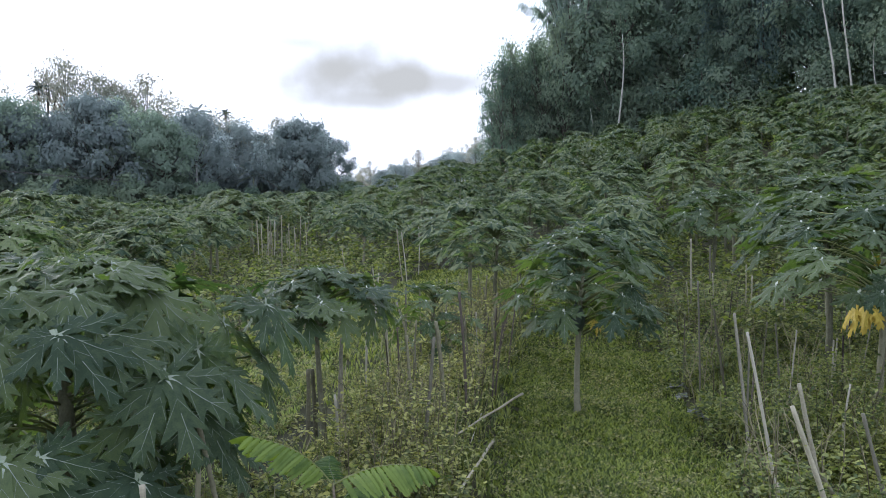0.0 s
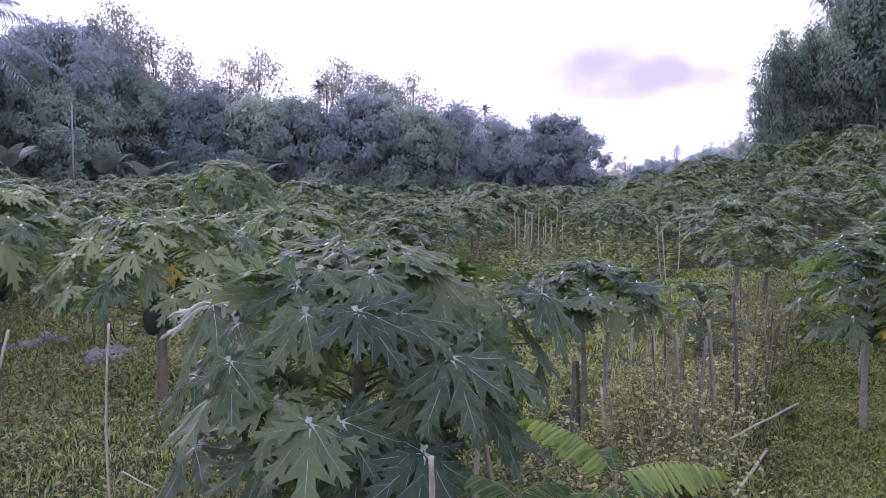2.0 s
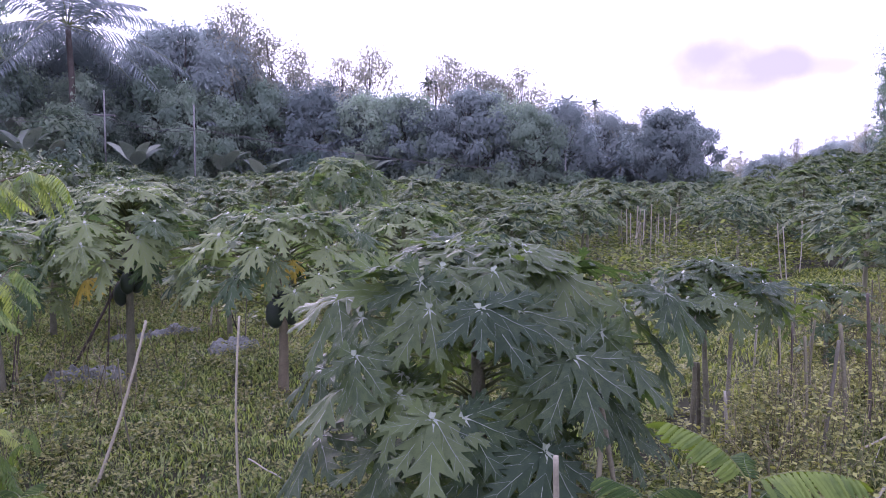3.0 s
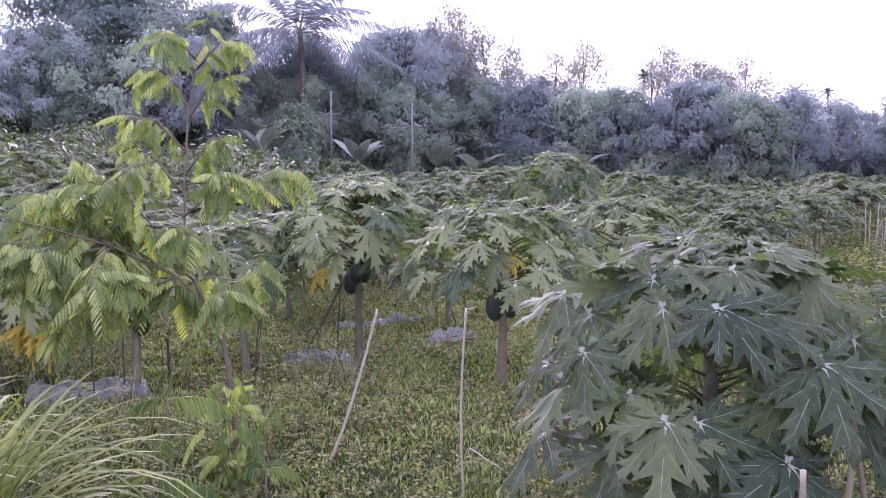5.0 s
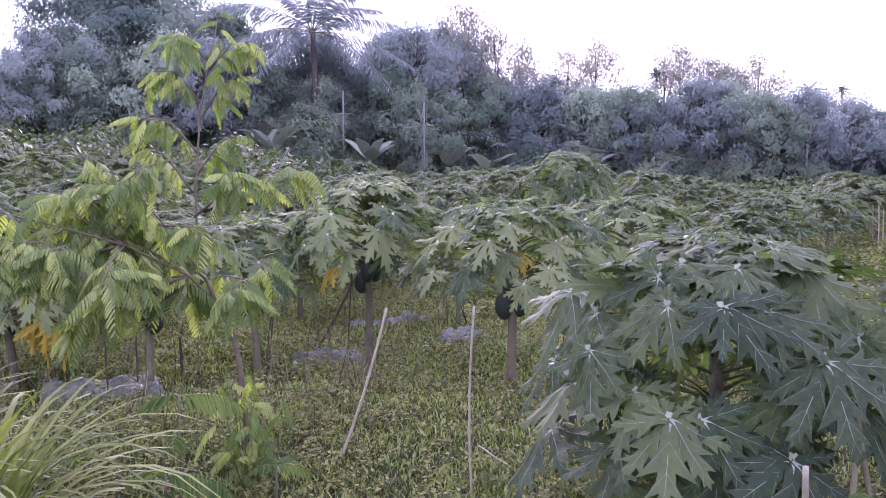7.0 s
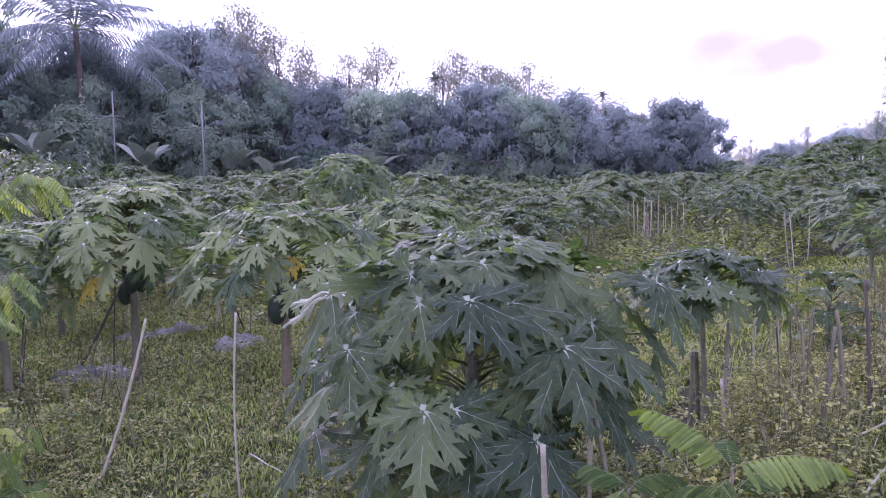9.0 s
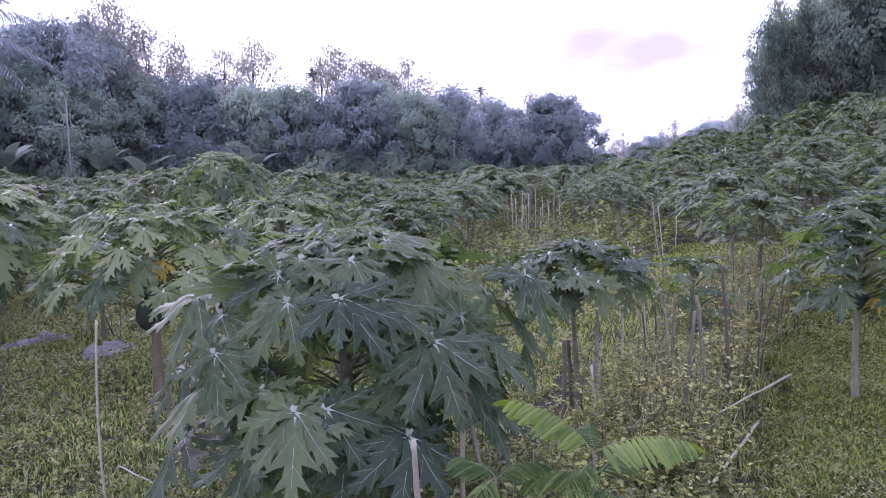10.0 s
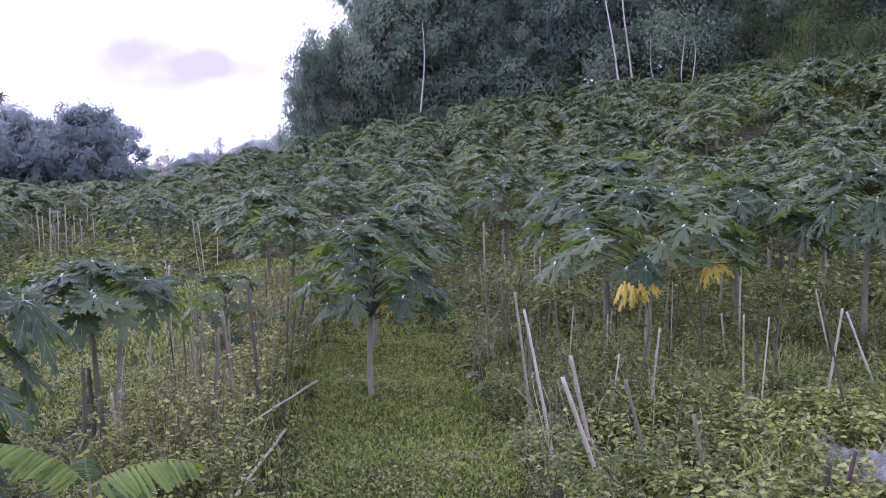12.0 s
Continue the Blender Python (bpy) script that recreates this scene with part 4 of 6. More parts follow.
        x, y = 7 + 20 * t + rng.uniform(-1, 1), 52 - 22 * t + rng.uniform(0, 5)
        tree_thing("broadleaf_tree", rng.choice(HILL), "dark broadleaf tree among the hillside bamboo", "tree", "trees of the hillside wood", x, y, rng.uniform(0.7, 1.2), rng.uniform(0, 6.28))
    for k in range(16):
        t = (k + rng.uniform(-0.3, 0.3)) / 15
        x, y = 5.5 + 19.5 * t, 52.0 - 20 * t + rng.uniform(-0.5, 2)
        tree_thing("bush", rng.choice(HILL_BUSH), "leafy bush at the foot of the hillside wood", "bush", "bushes along the wood", x, y, rng.uniform(0.7, 1.2), rng.uniform(0, 6.28))
    for x, y, sc in ((6.4, 50.6, 0.8), (7.3, 50.0, 0.9), (8.4, 49.4, 0.9), (9.4, 48.7, 0.8), (10.6, 48.0, 0.9)):
        tree_thing("bush", rng.choice(HILL_BUSH), "leafy bush at the foot of the hillside wood", "bush", "bushes along the wood", x, y, sc, rng.uniform(0, 6.28))
    # low far trees closing the gap between the two woods
    for k in range(110):
        x = -22 + 34 * k / 109 + rng.uniform(-1, 1)
        y = rng.uniform(78, 104)
        lace = rng.random() < 0.45
        tree_thing("broadleaf_tree", rng.choice(LACY if lace else FAR), "distant low tree closing the end of the valley", "tree", "distant trees at the valley's end", x, y, rng.uniform(0.44, 0.58) if lace else rng.uniform(0.34, 0.42), rng.uniform(0, 6.28))


build_woods()


def white_trunk(x, y, height, lean, seed, r=0.07):
    rng = random.Random(seed)
    ob = tagged(new("slender_tree"), "slender tree with a bare pale trunk on the hillside", "tree", "pale trunked trees")
    ob.location = on_ground(x, y)
    s = Shape()
    s.tube([(lean * t + 0.12 * math.sin(5 * t + seed), 0.1 * math.sin(3.3 * t + 2 * seed), -0.2 + (height + 0.2) * t) for t in np.linspace(0, 1, 9)], [r * (1 - 0.6 * t) for t in np.linspace(0, 1, 9)], 7)
    part("trunk", s.mesh("pale_trunk", [M_BARK_PALE]), ob)
    npr = np.random.default_rng(seed)
    C = npr.normal(size=(700, 3)) * np.array([0.8, 0.8, 0.7]) + np.array([lean, 0, height])
    L = npr.uniform(0.07, 0.14, 700)
    part("crown", scatter_mesh("pale_crown", leaves(npr, C, npr.normal(size=(700, 3)) + np.array([0, 0, -0.6]), L, L * 0.5), M_HILL_HAZED), ob)


for k, (x, y, h, lean) in enumerate(((9.3, 45.6, 6.0, 0.05), (8.0, 47.4, 2.6, 0.1), (17.1, 37.6, 6.5, -0.8), (17.7, 37.5, 6.5, -0.6), (18.6, 37.0, 3.2, -0.3), (19.0, 34.9, 2.9, -0.2), (19.3, 34.6, 2.8, -0.25))):
    white_trunk(x, y, h, lean, 400 + k, 0.06 if h > 4 else 0.04)


# ---- hillside shrubs ----
def hillside_shrubs():
    rng = random.Random(12)
    for k in range(80):
        x, y = rng.uniform(6, 26), rng.uniform(16, 44)
        if 0.62 * x + 0.5 * y < 20 or math.hypot(x, y) > 44 or math.degrees(math.atan2(x, y)) > 48:
            continue
        tree_thing("shrub", rng.choice(SHRUB), "green leafy shrub on the weedy slope", "shrub", "shrubs of the slope", x, y, rng.uniform(0.45, 1.0), rng.uniform(0, 6.28))
    for k in range(70):
        a, d = radians(rng.uniform(-76, -48)), rng.uniform(24, 44)
        tree_thing("shrub", rng.choice(SHRUB), "green leafy shrub on the far bank", "shrub", "shrubs of the far bank", d * math.sin(a), d * math.cos(a), rng.uniform(0.8, 1.4), rng.uniform(0, 6.28))


hillside_shrubs()
for k, (x, y, sc) in enumerate(((20.2, 36.4, 0.7), (21.6, 34.0, 0.9), (22.4, 32.5, 1.0), (21.0, 28.9, 0.8), (21.6, 26.2, 0.75), (18.7, 39.1, 0.6), (16.4, 42.3, 0.7), (23.2, 30.6, 0.95), (14.0, 44.0, 0.6))):
    tree_thing("bamboo_clump", PLUME[k % 2], "light green young bamboo clump on the upper slope", "bamboo", "young bamboo of the slope", x, y, sc, 1.3 * k)


# ---- stakes and poles ----
def stake(x0, y0, x1, y1, z1, r, mat):
    """A stick pushed into the ground at (x0, y0) whose upper end is at (x1, y1, z1)."""
    base = on_ground(x0, y0, 0.12)
    top = Vector((x1, y1, z1))
    rng = random.Random(round(x0 * 1000 + y0 * 77))
    r, top = r * 0.68, top + Vector((0, 0, 0.05))
    text, name = {M_STAKE: ("weathered grey bamboo stake remaining from an old crop", "stake"), M_STAKE_BROWN: ("brown weathered wooden stake in the weeds", "stake"),
                  M_STAKE_DARK: ("dark half-rotten stick standing in the weeds", "stick"), M_POLE: ("pale bleached bamboo pole in the weeds", "bamboo_pole")}[mat]
    s = Shape()
    L = (top - base).length
    side = (top - base).orthogonal().normalized()
    bow = rng.uniform(-0.012, 0.012) * L
    n = max(6, int(L / 0.05))
    pts, rad = [], []
    for i in range(n + 1):
        t = i / n
        pts.append(base.lerp(top, t) + side * (bow * math.sin(math.pi * t) * 2 + rng.uniform(-0.1, 0.1) * r))
        rad.append(r * (1.05 - 0.2 * t) * (1.12 if i % 5 == 0 else 1.0) * rng.uniform(0.94, 1.06))
    s.tube(pts, rad, 7)
    ob = new(name, s.mesh(name, [mat], True))
    return tagged(ob, text, "stake", "old crop stakes")


# along the bed between the small papayas and the path
stake(-0.70, 5.96, -0.63, 5.97, 0.67, 0.020, M_STAKE)
stake(-0.92, 5.99, -0.88, 6.00, 0.47, 0.026, M_STAKE_BROWN)
stake(-0.60, 5.49, -0.62, 5.49, 0.40, 0.015, M_STAKE)
stake(-0.34, 6.60, -0.35, 6.60, 0.77, 0.016, M_POLE)
stake(-0.54, 6.81, -0.52, 6.81, 0.64, 0.014, M_STAKE)
stake(-0.26, 6.65, -0.26, 6.65, 0.67, 0.012, M_STAKE_DARK)
stake(-0.13, 6.03, -0.16, 6.03, 0.71, 0.018, M_STAKE_BROWN)
stake(0.13, 6.10, 0.06, 6.10, 0.80, 0.024, M_STAKE_BROWN)
stake(-0.06, 5.76, 0.05, 5.77, 0.74, 0.020, M_STAKE)
stake(0.29, 6.59, 0.24, 6.59, 0.96, 0.018, M_STAKE_DARK)
stake(-0.34, 9.14, -0.31, 9.14, 0.71, 0.016, M_STAKE)
stake(-0.15, 8.80, -0.15, 8.80, 0.78, 0.014, M_STAKE)
stake(-0.15, 8.80, -0.39, 8.78, 0.60, 0.016, M_STAKE)
stake(0.12, 9.30, 0.14, 9.30, 0.79, 0.014, M_STAKE_BROWN)
stake(0.65, 9.29, 0.83, 9.29, 0.53, 0.030, M_STAKE_DARK)
stake(0.62, 9.62, 0.72, 9.62, 0.59, 0.018, M_STAKE_BROWN)
stake(0.56, 9.81, 0.61, 9.81, 0.77, 0.015, M_STAKE_BROWN)
stake(-0.87, 11.23, -0.77, 11.24, 0.67, 0.018, M_STAKE)
stake(-0.87, 6.25, -0.89, 6.24, 0.42, 0.026, M_STAKE_BROWN)
stake(-0.64, 6.24, -0.66, 6.23, 0.66, 0.020, M_STAKE)
stake(0.41, 9.52, 0.41, 9.52, 0.77, 0.012, M_STAKE_BROWN)
stake(0.35, 7.48, 0.30, 7.48, 0.59, 0.012, M_STAKE_BROWN)
stake(-0.13, 6.53, -0.10, 6.53, 0.75, 0.012, M_STAKE_BROWN)

# beds on the other side of the path
stake(2.38, 7.30, 2.35, 7.31, 0.95, 0.013, M_STAKE)
stake(2.56, 7.04, 2.42, 7.08, 0.73, 0.016, M_STAKE_BROWN)
stake(2.33, 5.85, 2.20, 5.89, 0.87, 0.018, M_STAKE)
stake(2.23, 5.06, 2.03, 5.13, 0.86, 0.016, M_STAKE)
stake(2.45, 4.84, 2.27, 4.91, 0.58, 0.022, M_POLE)
stake(2.30, 4.30, 2.03, 4.41, 0.57, 0.022, M_POLE)
stake(2.47, 4.29, 2.19, 4.41, 0.19, 0.020, M_STAKE_BROWN)
stake(2.70, 4.54, 2.52, 4.62, 0.47, 0.018, M_STAKE)
stake(3.10, 5.56, 3.19, 5.51, 0.61, 0.013, M_STAKE)
stake(3.31, 6.22, 3.44, 6.16, 0.60, 0.013, M_STAKE_BROWN)
stake(2.88, 4.18, 2.77, 4.23, 0.34, 0.020, M_STAKE_BROWN)
stake(3.11, 4.03, 3.08, 4.05, 0.01, 0.020, M_STAKE_BROWN)
stake(3.42, 3.90, 3.42, 3.90, 0.13, 0.022, M_STAKE_DARK)
stake(3.52, 3.93, 3.58, 3.88, 0.16, 0.020, M_STAKE_DARK)
stake(4.56, 5.51, 4.66, 5.44, 0.69, 0.016, M_STAKE)
stake(5.86, 7.13, 5.72, 7.24, 0.56, 0.016, M_STAKE)
stake(4.42, 4.97, 4.24, 5.10, 0.82, 0.012, M_STAKE_BROWN)
stake(5.35, 5.78, 5.11, 5.98, 0.56, 0.016, M_STAKE)
stake(5.37, 8.03, 5.38, 8.03, 0.76, 0.018, M_STAKE)
stake(5.91, 9.42, 5.97, 9.38, 0.70, 0.022, M_POLE)
stake(4.48, 6.98, 4.22, 7.13, 0.72, 0.012, M_STAKE_BROWN)
stake(7.79, 11.12, 7.71, 11.18, 0.80, 0.020, M_POLE)
stake(8.14, 10.41, 8.15, 10.40, 0.68, 0.018, M_STAKE)
stake(7.02, 9.78, 7.14, 9.70, 0.67, 0.020, M_STAKE_DARK)
stake(4.21, 11.27, 4.22, 11.26, 0.59, 0.018, M_POLE)
stake(4.36, 10.48, 4.35, 10.48, 0.40, 0.018, M_STAKE)
stake(2.08, 4.66, 2.06, 4.67, 0.05, 0.014, M_POLE)
stake(3.55, 11.77, 3.54, 11.77, 1.06, 0.022, M_POLE)
stake(4.26, 13.25, 4.26, 13.25, 0.87, 0.022, M_STAKE)
stake(3.18, 8.05, 3.23, 8.03, 0.47, 0.012, M_STAKE_BROWN)
stake(2.43, 8.01, 2.43, 8.01, 0.56, 0.010, M_STAKE_BROWN)

# thin old stakes scattered over the beds beside the path
loose = random.Random(91)
for k in range(34):
    sx, sy = loose.uniform(0.85, 3.4), loose.uniform(5.6, 12.5)
    foot = PATH_CENTRE + ROW_SIDE * sx + ROW_DIR * (sy - PATH_CENTRE.y)
    stake(foot.x, foot.y, foot.x + loose.uniform(-0.12, 0.12), foot.y, loose.uniform(0.3, 0.75), loose.uniform(0.008, 0.014), loose.choice((M_STAKE, M_STAKE, M_STAKE_BROWN, M_STAKE_DARK, M_POLE)))
for k in range(16):
    sx, sy = loose.uniform(-1.8, -1.0), loose.uniform(6.0, 12.0)
    foot = PATH_CENTRE + ROW_SIDE * sx + ROW_DIR * (sy - PATH_CENTRE.y)
    stake(foot.x, foot.y, foot.x + loose.uniform(-0.12, 0.12), foot.y, loose.uniform(0.35, 0.8), loose.uniform(0.008, 0.014), loose.choice((M_STAKE, M_STAKE_BROWN, M_STAKE_BROWN, M_STAKE_DARK)))

# the thicket of stakes across the open grass
thick = random.Random(77)
for k in range(12):
    tx, ty = -4.65 + 1.3 * k / 11 + thick.uniform(-0.05, 0.05), thick.uniform(20.9, 21.9)
    stake(tx, ty, tx + thick.uniform(-0.15, 0.15), ty, thick.uniform(0.65, 1.15), 0.017, thick.choice((M_POLE, M_POLE, M_STAKE)))
stake(-4.55, 21.13, -4.56, 21.13, 1.09, 0.020, M_POLE)
stake(-4.53, 21.59, -4.55, 21.59, 0.97, 0.020, M_POLE)
stake(-4.34, 21.40, -4.33, 21.40, 1.17, 0.022, M_POLE)
stake(-4.30, 21.70, -4.23, 21.71, 1.05, 0.020, M_STAKE)
stake(-3.95, 21.05, -3.93, 21.06, 1.21, 0.022, M_POLE)
stake(-3.76, 21.31, -3.80, 21.31, 0.98, 0.020, M_POLE)
stake(-3.72, 21.61, -3.72, 21.60, 0.89, 0.020, M_STAKE)
stake(-0.77, 17.80, -0.90, 17.80, 0.97, 0.018, M_POLE)
stake(-0.69, 17.79, -0.80, 17.78, 0.90, 0.016, M_STAKE)
stake(-0.51, 18.86, -0.48, 18.86, 0.98, 0.016, M_STAKE)
stake(-1.06, 14.03, -1.09, 14.02, 0.50, 0.014, M_STAKE)
stake(-1.94, 17.99, -2.08, 17.97, 0.56, 0.014, M_POLE)

# the clearing with fruiting papayas
stake(-4.26, 3.62, -3.99, 3.88, 0.87, 0.016, M_POLE)
stake(-3.10, 3.66, -3.10, 3.66, 0.99, 0.011, M_POLE)
stake(-4.36, 4.15, -4.43, 4.08, 0.55, 0.008, M_STAKE_BROWN)
stake(-7.01, 5.99, -6.64, 6.36, 0.73, 0.022, M_STAKE_DARK)
stake(-6.48, 6.01, -6.43, 6.06, 1.04, 0.012, M_STAKE_DARK)
stake(-6.62, 5.05, -6.57, 5.10, 0.45, 0.011, M_STAKE_DARK)
stake(-6.12, 7.75, -6.09, 7.77, 0.51, 0.009, M_STAKE)
stake(-6.45, 8.19, -6.62, 8.06, 0.40, 0.012, M_STAKE_DARK)
stake(-6.90, 3.55, -6.91, 3.53, 0.49, 0.012, M_STAKE_DARK)
stake(-7.34, 3.39, -7.34, 3.40, 0.37, 0.012, M_STAKE_DARK)
stake(-6.64, 5.04, -6.58, 5.11, 0.66, 0.012, M_STAKE_DARK)
stake(-6.97, 3.87, -6.97, 3.86, 0.38, 0.012, M_STAKE_DARK)
stake(-7.06, 4.39, -7.07, 4.38, 0.24, 0.020, M_STAKE_DARK)
stake(-7.51, 3.01, -7.62, 2.76, 0.60, 0.030, M_STAKE_BROWN)
stake(-7.41, 8.71, -7.35, 8.76, 0.52, 0.020, M_STAKE)
stake(-8.77, 3.05, -8.73, 3.16, 0.54, 0.012, M_STAKE_DARK)
stake(-1.02, 3.05, -1.01, 2.92, 0.67, 0.02, M_POLE)
stake(-0.98, 3.6, -0.95, 3.45, 0.62, 0.02, M_STAKE_BROWN)
stake(-0.85, 3.75, -0.99, 3.6, 0.72, 0.02, M_STAKE_BROWN)


def fallen_pole(x0, y0, x1, y1, r, lift0, lift1, mat):
    a, b = on_ground(x0, y0), on_ground(x1, y1)
    a.z += r + lift0
    b.z += r + lift1
    s = Shape()
    s.tube([a.lerp(b, t / 12) + Vector((0, 0, 0.003 * math.sin(t))) for t in range(13)], [r * (1.15 if t % 4 == 0 else 1) * (1 - 0.03 * t) for t in range(13)], 7)
    tagged(new("fallen_pole", s.mesh("fallen_pole", [mat])), "fallen weathered pole lying among the weeds beside a bed", "pole", "fallen poles")


fallen_pole(0.82, 7.5, 0.21, 5.75, 0.011, 0.04, 0.24, M_POLE)
fallen_pole(0.49, 6.25, 0.16, 4.42, 0.012, 0.04, 0.24, M_POLE)
fallen_pole(0.42, 6.75, 0.3, 6.1, 0.005, 0.1, 0.06, M_STAKE)
fallen_pole(4.02, 4.95, 3.5, 4.5, 0.014, 0.2, 0.12, M_STAKE_BROWN)
fallen_pole(4.35, 4.75, 4.2, 4.4, 0.009, 0.2, 0.1, M_STAKE)
fallen_pole(-3.6, 4.4, -3.05, 4.1, 0.006, 0.03, 0.03, M_STAKE)


# ---- mulched beds ----
def mulch_bed(x0, y0, x1, y1, width, height, seed):
    """A low mound wrapped in crumpled silver plastic sheet."""
    a, b = Vector((x0, y0, 0)), Vector((x1, y1, 0))
    d = (b - a).normalized()
    e = Vector((d.y, -d.x, 0))
    L = (b - a).length
    nu, nv = int(L / 0.025), 26
    v, f = [], []
    noise.seed_set(seed)
    for i in range(nu + 1):
        for j in range(nv + 1):
            u, w = i / nu, j / nv * 2 - 1
            p = a + d * (u * L) + e * (w * width / 2 * (1 + 0.18 * noise.noise(Vector((u * L * 1.3, w * 0.6, seed)))))
            z = height * (1 - abs(w) ** 2.6) * (0.75 + 0.5 * noise.noise(Vector((u * L * 0.9, 3, seed)))) * min(1, 8 * u, 8 * (1 - u))
            z += 0.06 * noise.noise(Vector((p.x * 6, p.y * 6, 1))) + 0.07 * abs(noise.noise(Vector((p.x * 11, p.y * 11, 4)))) + 0.05 * abs(noise.noise(Vector((p.x * 23, p.y * 23, 9)))) - 0.04
            v.append((p.x, p.y, on_ground(p.x, p.y).z + z))
    for i in range(nu):
        for j in range(nv):
            k = i * (nv + 1) + j
            f.append((k, k + 1, k + nv + 2, k + nv + 1))
    s = Shape()
    s.add(v, f)
    ob = new("planting_bed", s.mesh("planting_bed", [M_PLASTIC]))
    tagged(ob, "low planting bed under crumpled silver-grey plastic mulch, half overgrown", "planting bed", "mulched beds")


mulch_bed(-7.25, 3.1, -6.9, 4.1, 0.5, 0.17, 3)
mulch_bed(-6.65, 5.4, -6.3, 6.1, 0.42, 0.17, 4)
mulch_bed(-6.15, 7.1, -5.95, 7.7, 0.4, 0.15, 6)
mulch_bed(-7.7, 7.2, -7.3, 8.4, 0.32, 0.12, 7)
mulch_bed(3.95, 3.3, 4.02, 5.1, 0.55, 0.16, 5)
mulch_bed(4.05, 5.5, 4.12, 5.95, 0.3, 0.07, 9)
mulch_bed(4.12, 6.55, 4.2, 6.95, 0.36, 0.14, 8)


def plastic_scrap(x, y, size, seed):
    rng = random.Random(seed)
    s = Shape()
    n = 7
    v = [(size * (i / n - 0.5) * rng.uniform(0.8, 1.2), size * (j / n - 0.5) * rng.uniform(0.8, 1.2), 0.02 + size * 0.45 * abs(rng.gauss(0, 0.5)) * (1 - abs(i / n - 0.5) - abs(j / n - 0.5))) for i in range(n + 1) for j in range(n + 1)]
    f = [(i * (n + 1) + j, i * (n + 1) + j + 1, (i + 1) * (n + 1) + j + 1, (i + 1) * (n + 1) + j) for i in range(n) for j in range(n)]
    s.add(v, f)
    ob = tagged(new("plastic_scrap", s.mesh("plastic_scrap", [M_PLASTIC], False)), "crumpled scrap of white plastic lying by the path", "litter", "plastic scraps")
    ob.location = on_ground(x, y) + Vector((0, 0, 0.05))
    ob.rotation_euler = (0.3, 0.2, rng.uniform(0, 6))


plastic_scrap(2.2, 6.8, 0.17, 1)
plastic_scrap(2.33, 7.9, 0.15, 2)
plastic_scrap(2.3, 7.6, 0.1, 3)


# ---- feathery saplings ----
def feather_leaf(seed, length, pairs, pinna, arch, mat, hang=1.0, broad=0.42, teeth=6):
    """A leaf cut twice: a rachis along +y with rows of pinnae, each set with small leaflets."""
    rng = random.Random(seed)
    s = Shape()

    def spine(t):
        return Vector((0.02 * math.sin(5 * t + seed), length * t * (1 - 0.12 * t), -arch * length * t * t))

    s.tube([spine(i / 6) for i in range(7)], [0.004 * (1 - 0.6 * i / 6) for i in range(7)], 4, 1)
    for i in range(pairs):
        t = 0.14 + 0.84 * i / (pairs - 1)
        p = spine(t)
        tang = (spine(min(1, t + 0.02)) - spine(t - 0.02)).normalized()
        pl = pinna * math.sin(math.pi * (0.22 + 0.62 * t)) * rng.uniform(0.88, 1.1)
        for sg in (-1, 1):
            d = (Vector((sg, 0, 0)) + tang * rng.uniform(0.35, 0.6) + Vector((0, 0, -rng.uniform(0.5, 1.0) * hang))).normalized()
            across_d = d.cross(Vector((0, 0, 1))).normalized()
            w = length / pairs * broad * rng.uniform(0.88, 1.12)
            m = teeth
            row = []
            for j in range(m + 1):
                u = j / m
                c = p + d * (pl * u) + Vector((0, 0, -0.45 * pl * u * u))
                ww = w * (math.sin(math.pi * (0.1 + 0.86 * u)) ** 0.6) * (1.0 if j % 2 else 0.7)
                row += [c - across_d * ww + Vector((0, 0, -0.4 * ww)), c, c + across_d * ww + Vector((0, 0, -0.4 * ww))]
            s.add(row, [q for j in range(m) for q in ((3 * j, 3 * j + 1, 3 * j + 4, 3 * j + 3), (3 * j + 1, 3 * j + 2, 3 * j + 5, 3 * j + 4))], 0)
    return s.mesh("feather_leaf", [mat, M_PETIOLE], False)


FEATHERS = [feather_leaf(k, 0.36, 11, 0.1, 0.35 + 0.2 * k, M_SAPLING) for k in range(4)]
FEATHERS_BIG = [feather_leaf(20 + k, 0.46, 15, 0.17, 0.35 + 0.15 * k, M_SEEDLING, 0.45, 0.5, 16) for k in range(2)]


def place_leaf(parent, mesh, p, az, pitch, size, roll=0.0):
    ob = part("leaf", mesh, parent)
    ob.matrix_basis = Matrix.Translation(p) @ Matrix.Rotation(az, 4, "Z") @ Matrix.Rotation(radians(pitch), 4, "X") @ Matrix.Rotation(roll, 4, "Y") @ Matrix.Scale(size, 4)
    return ob


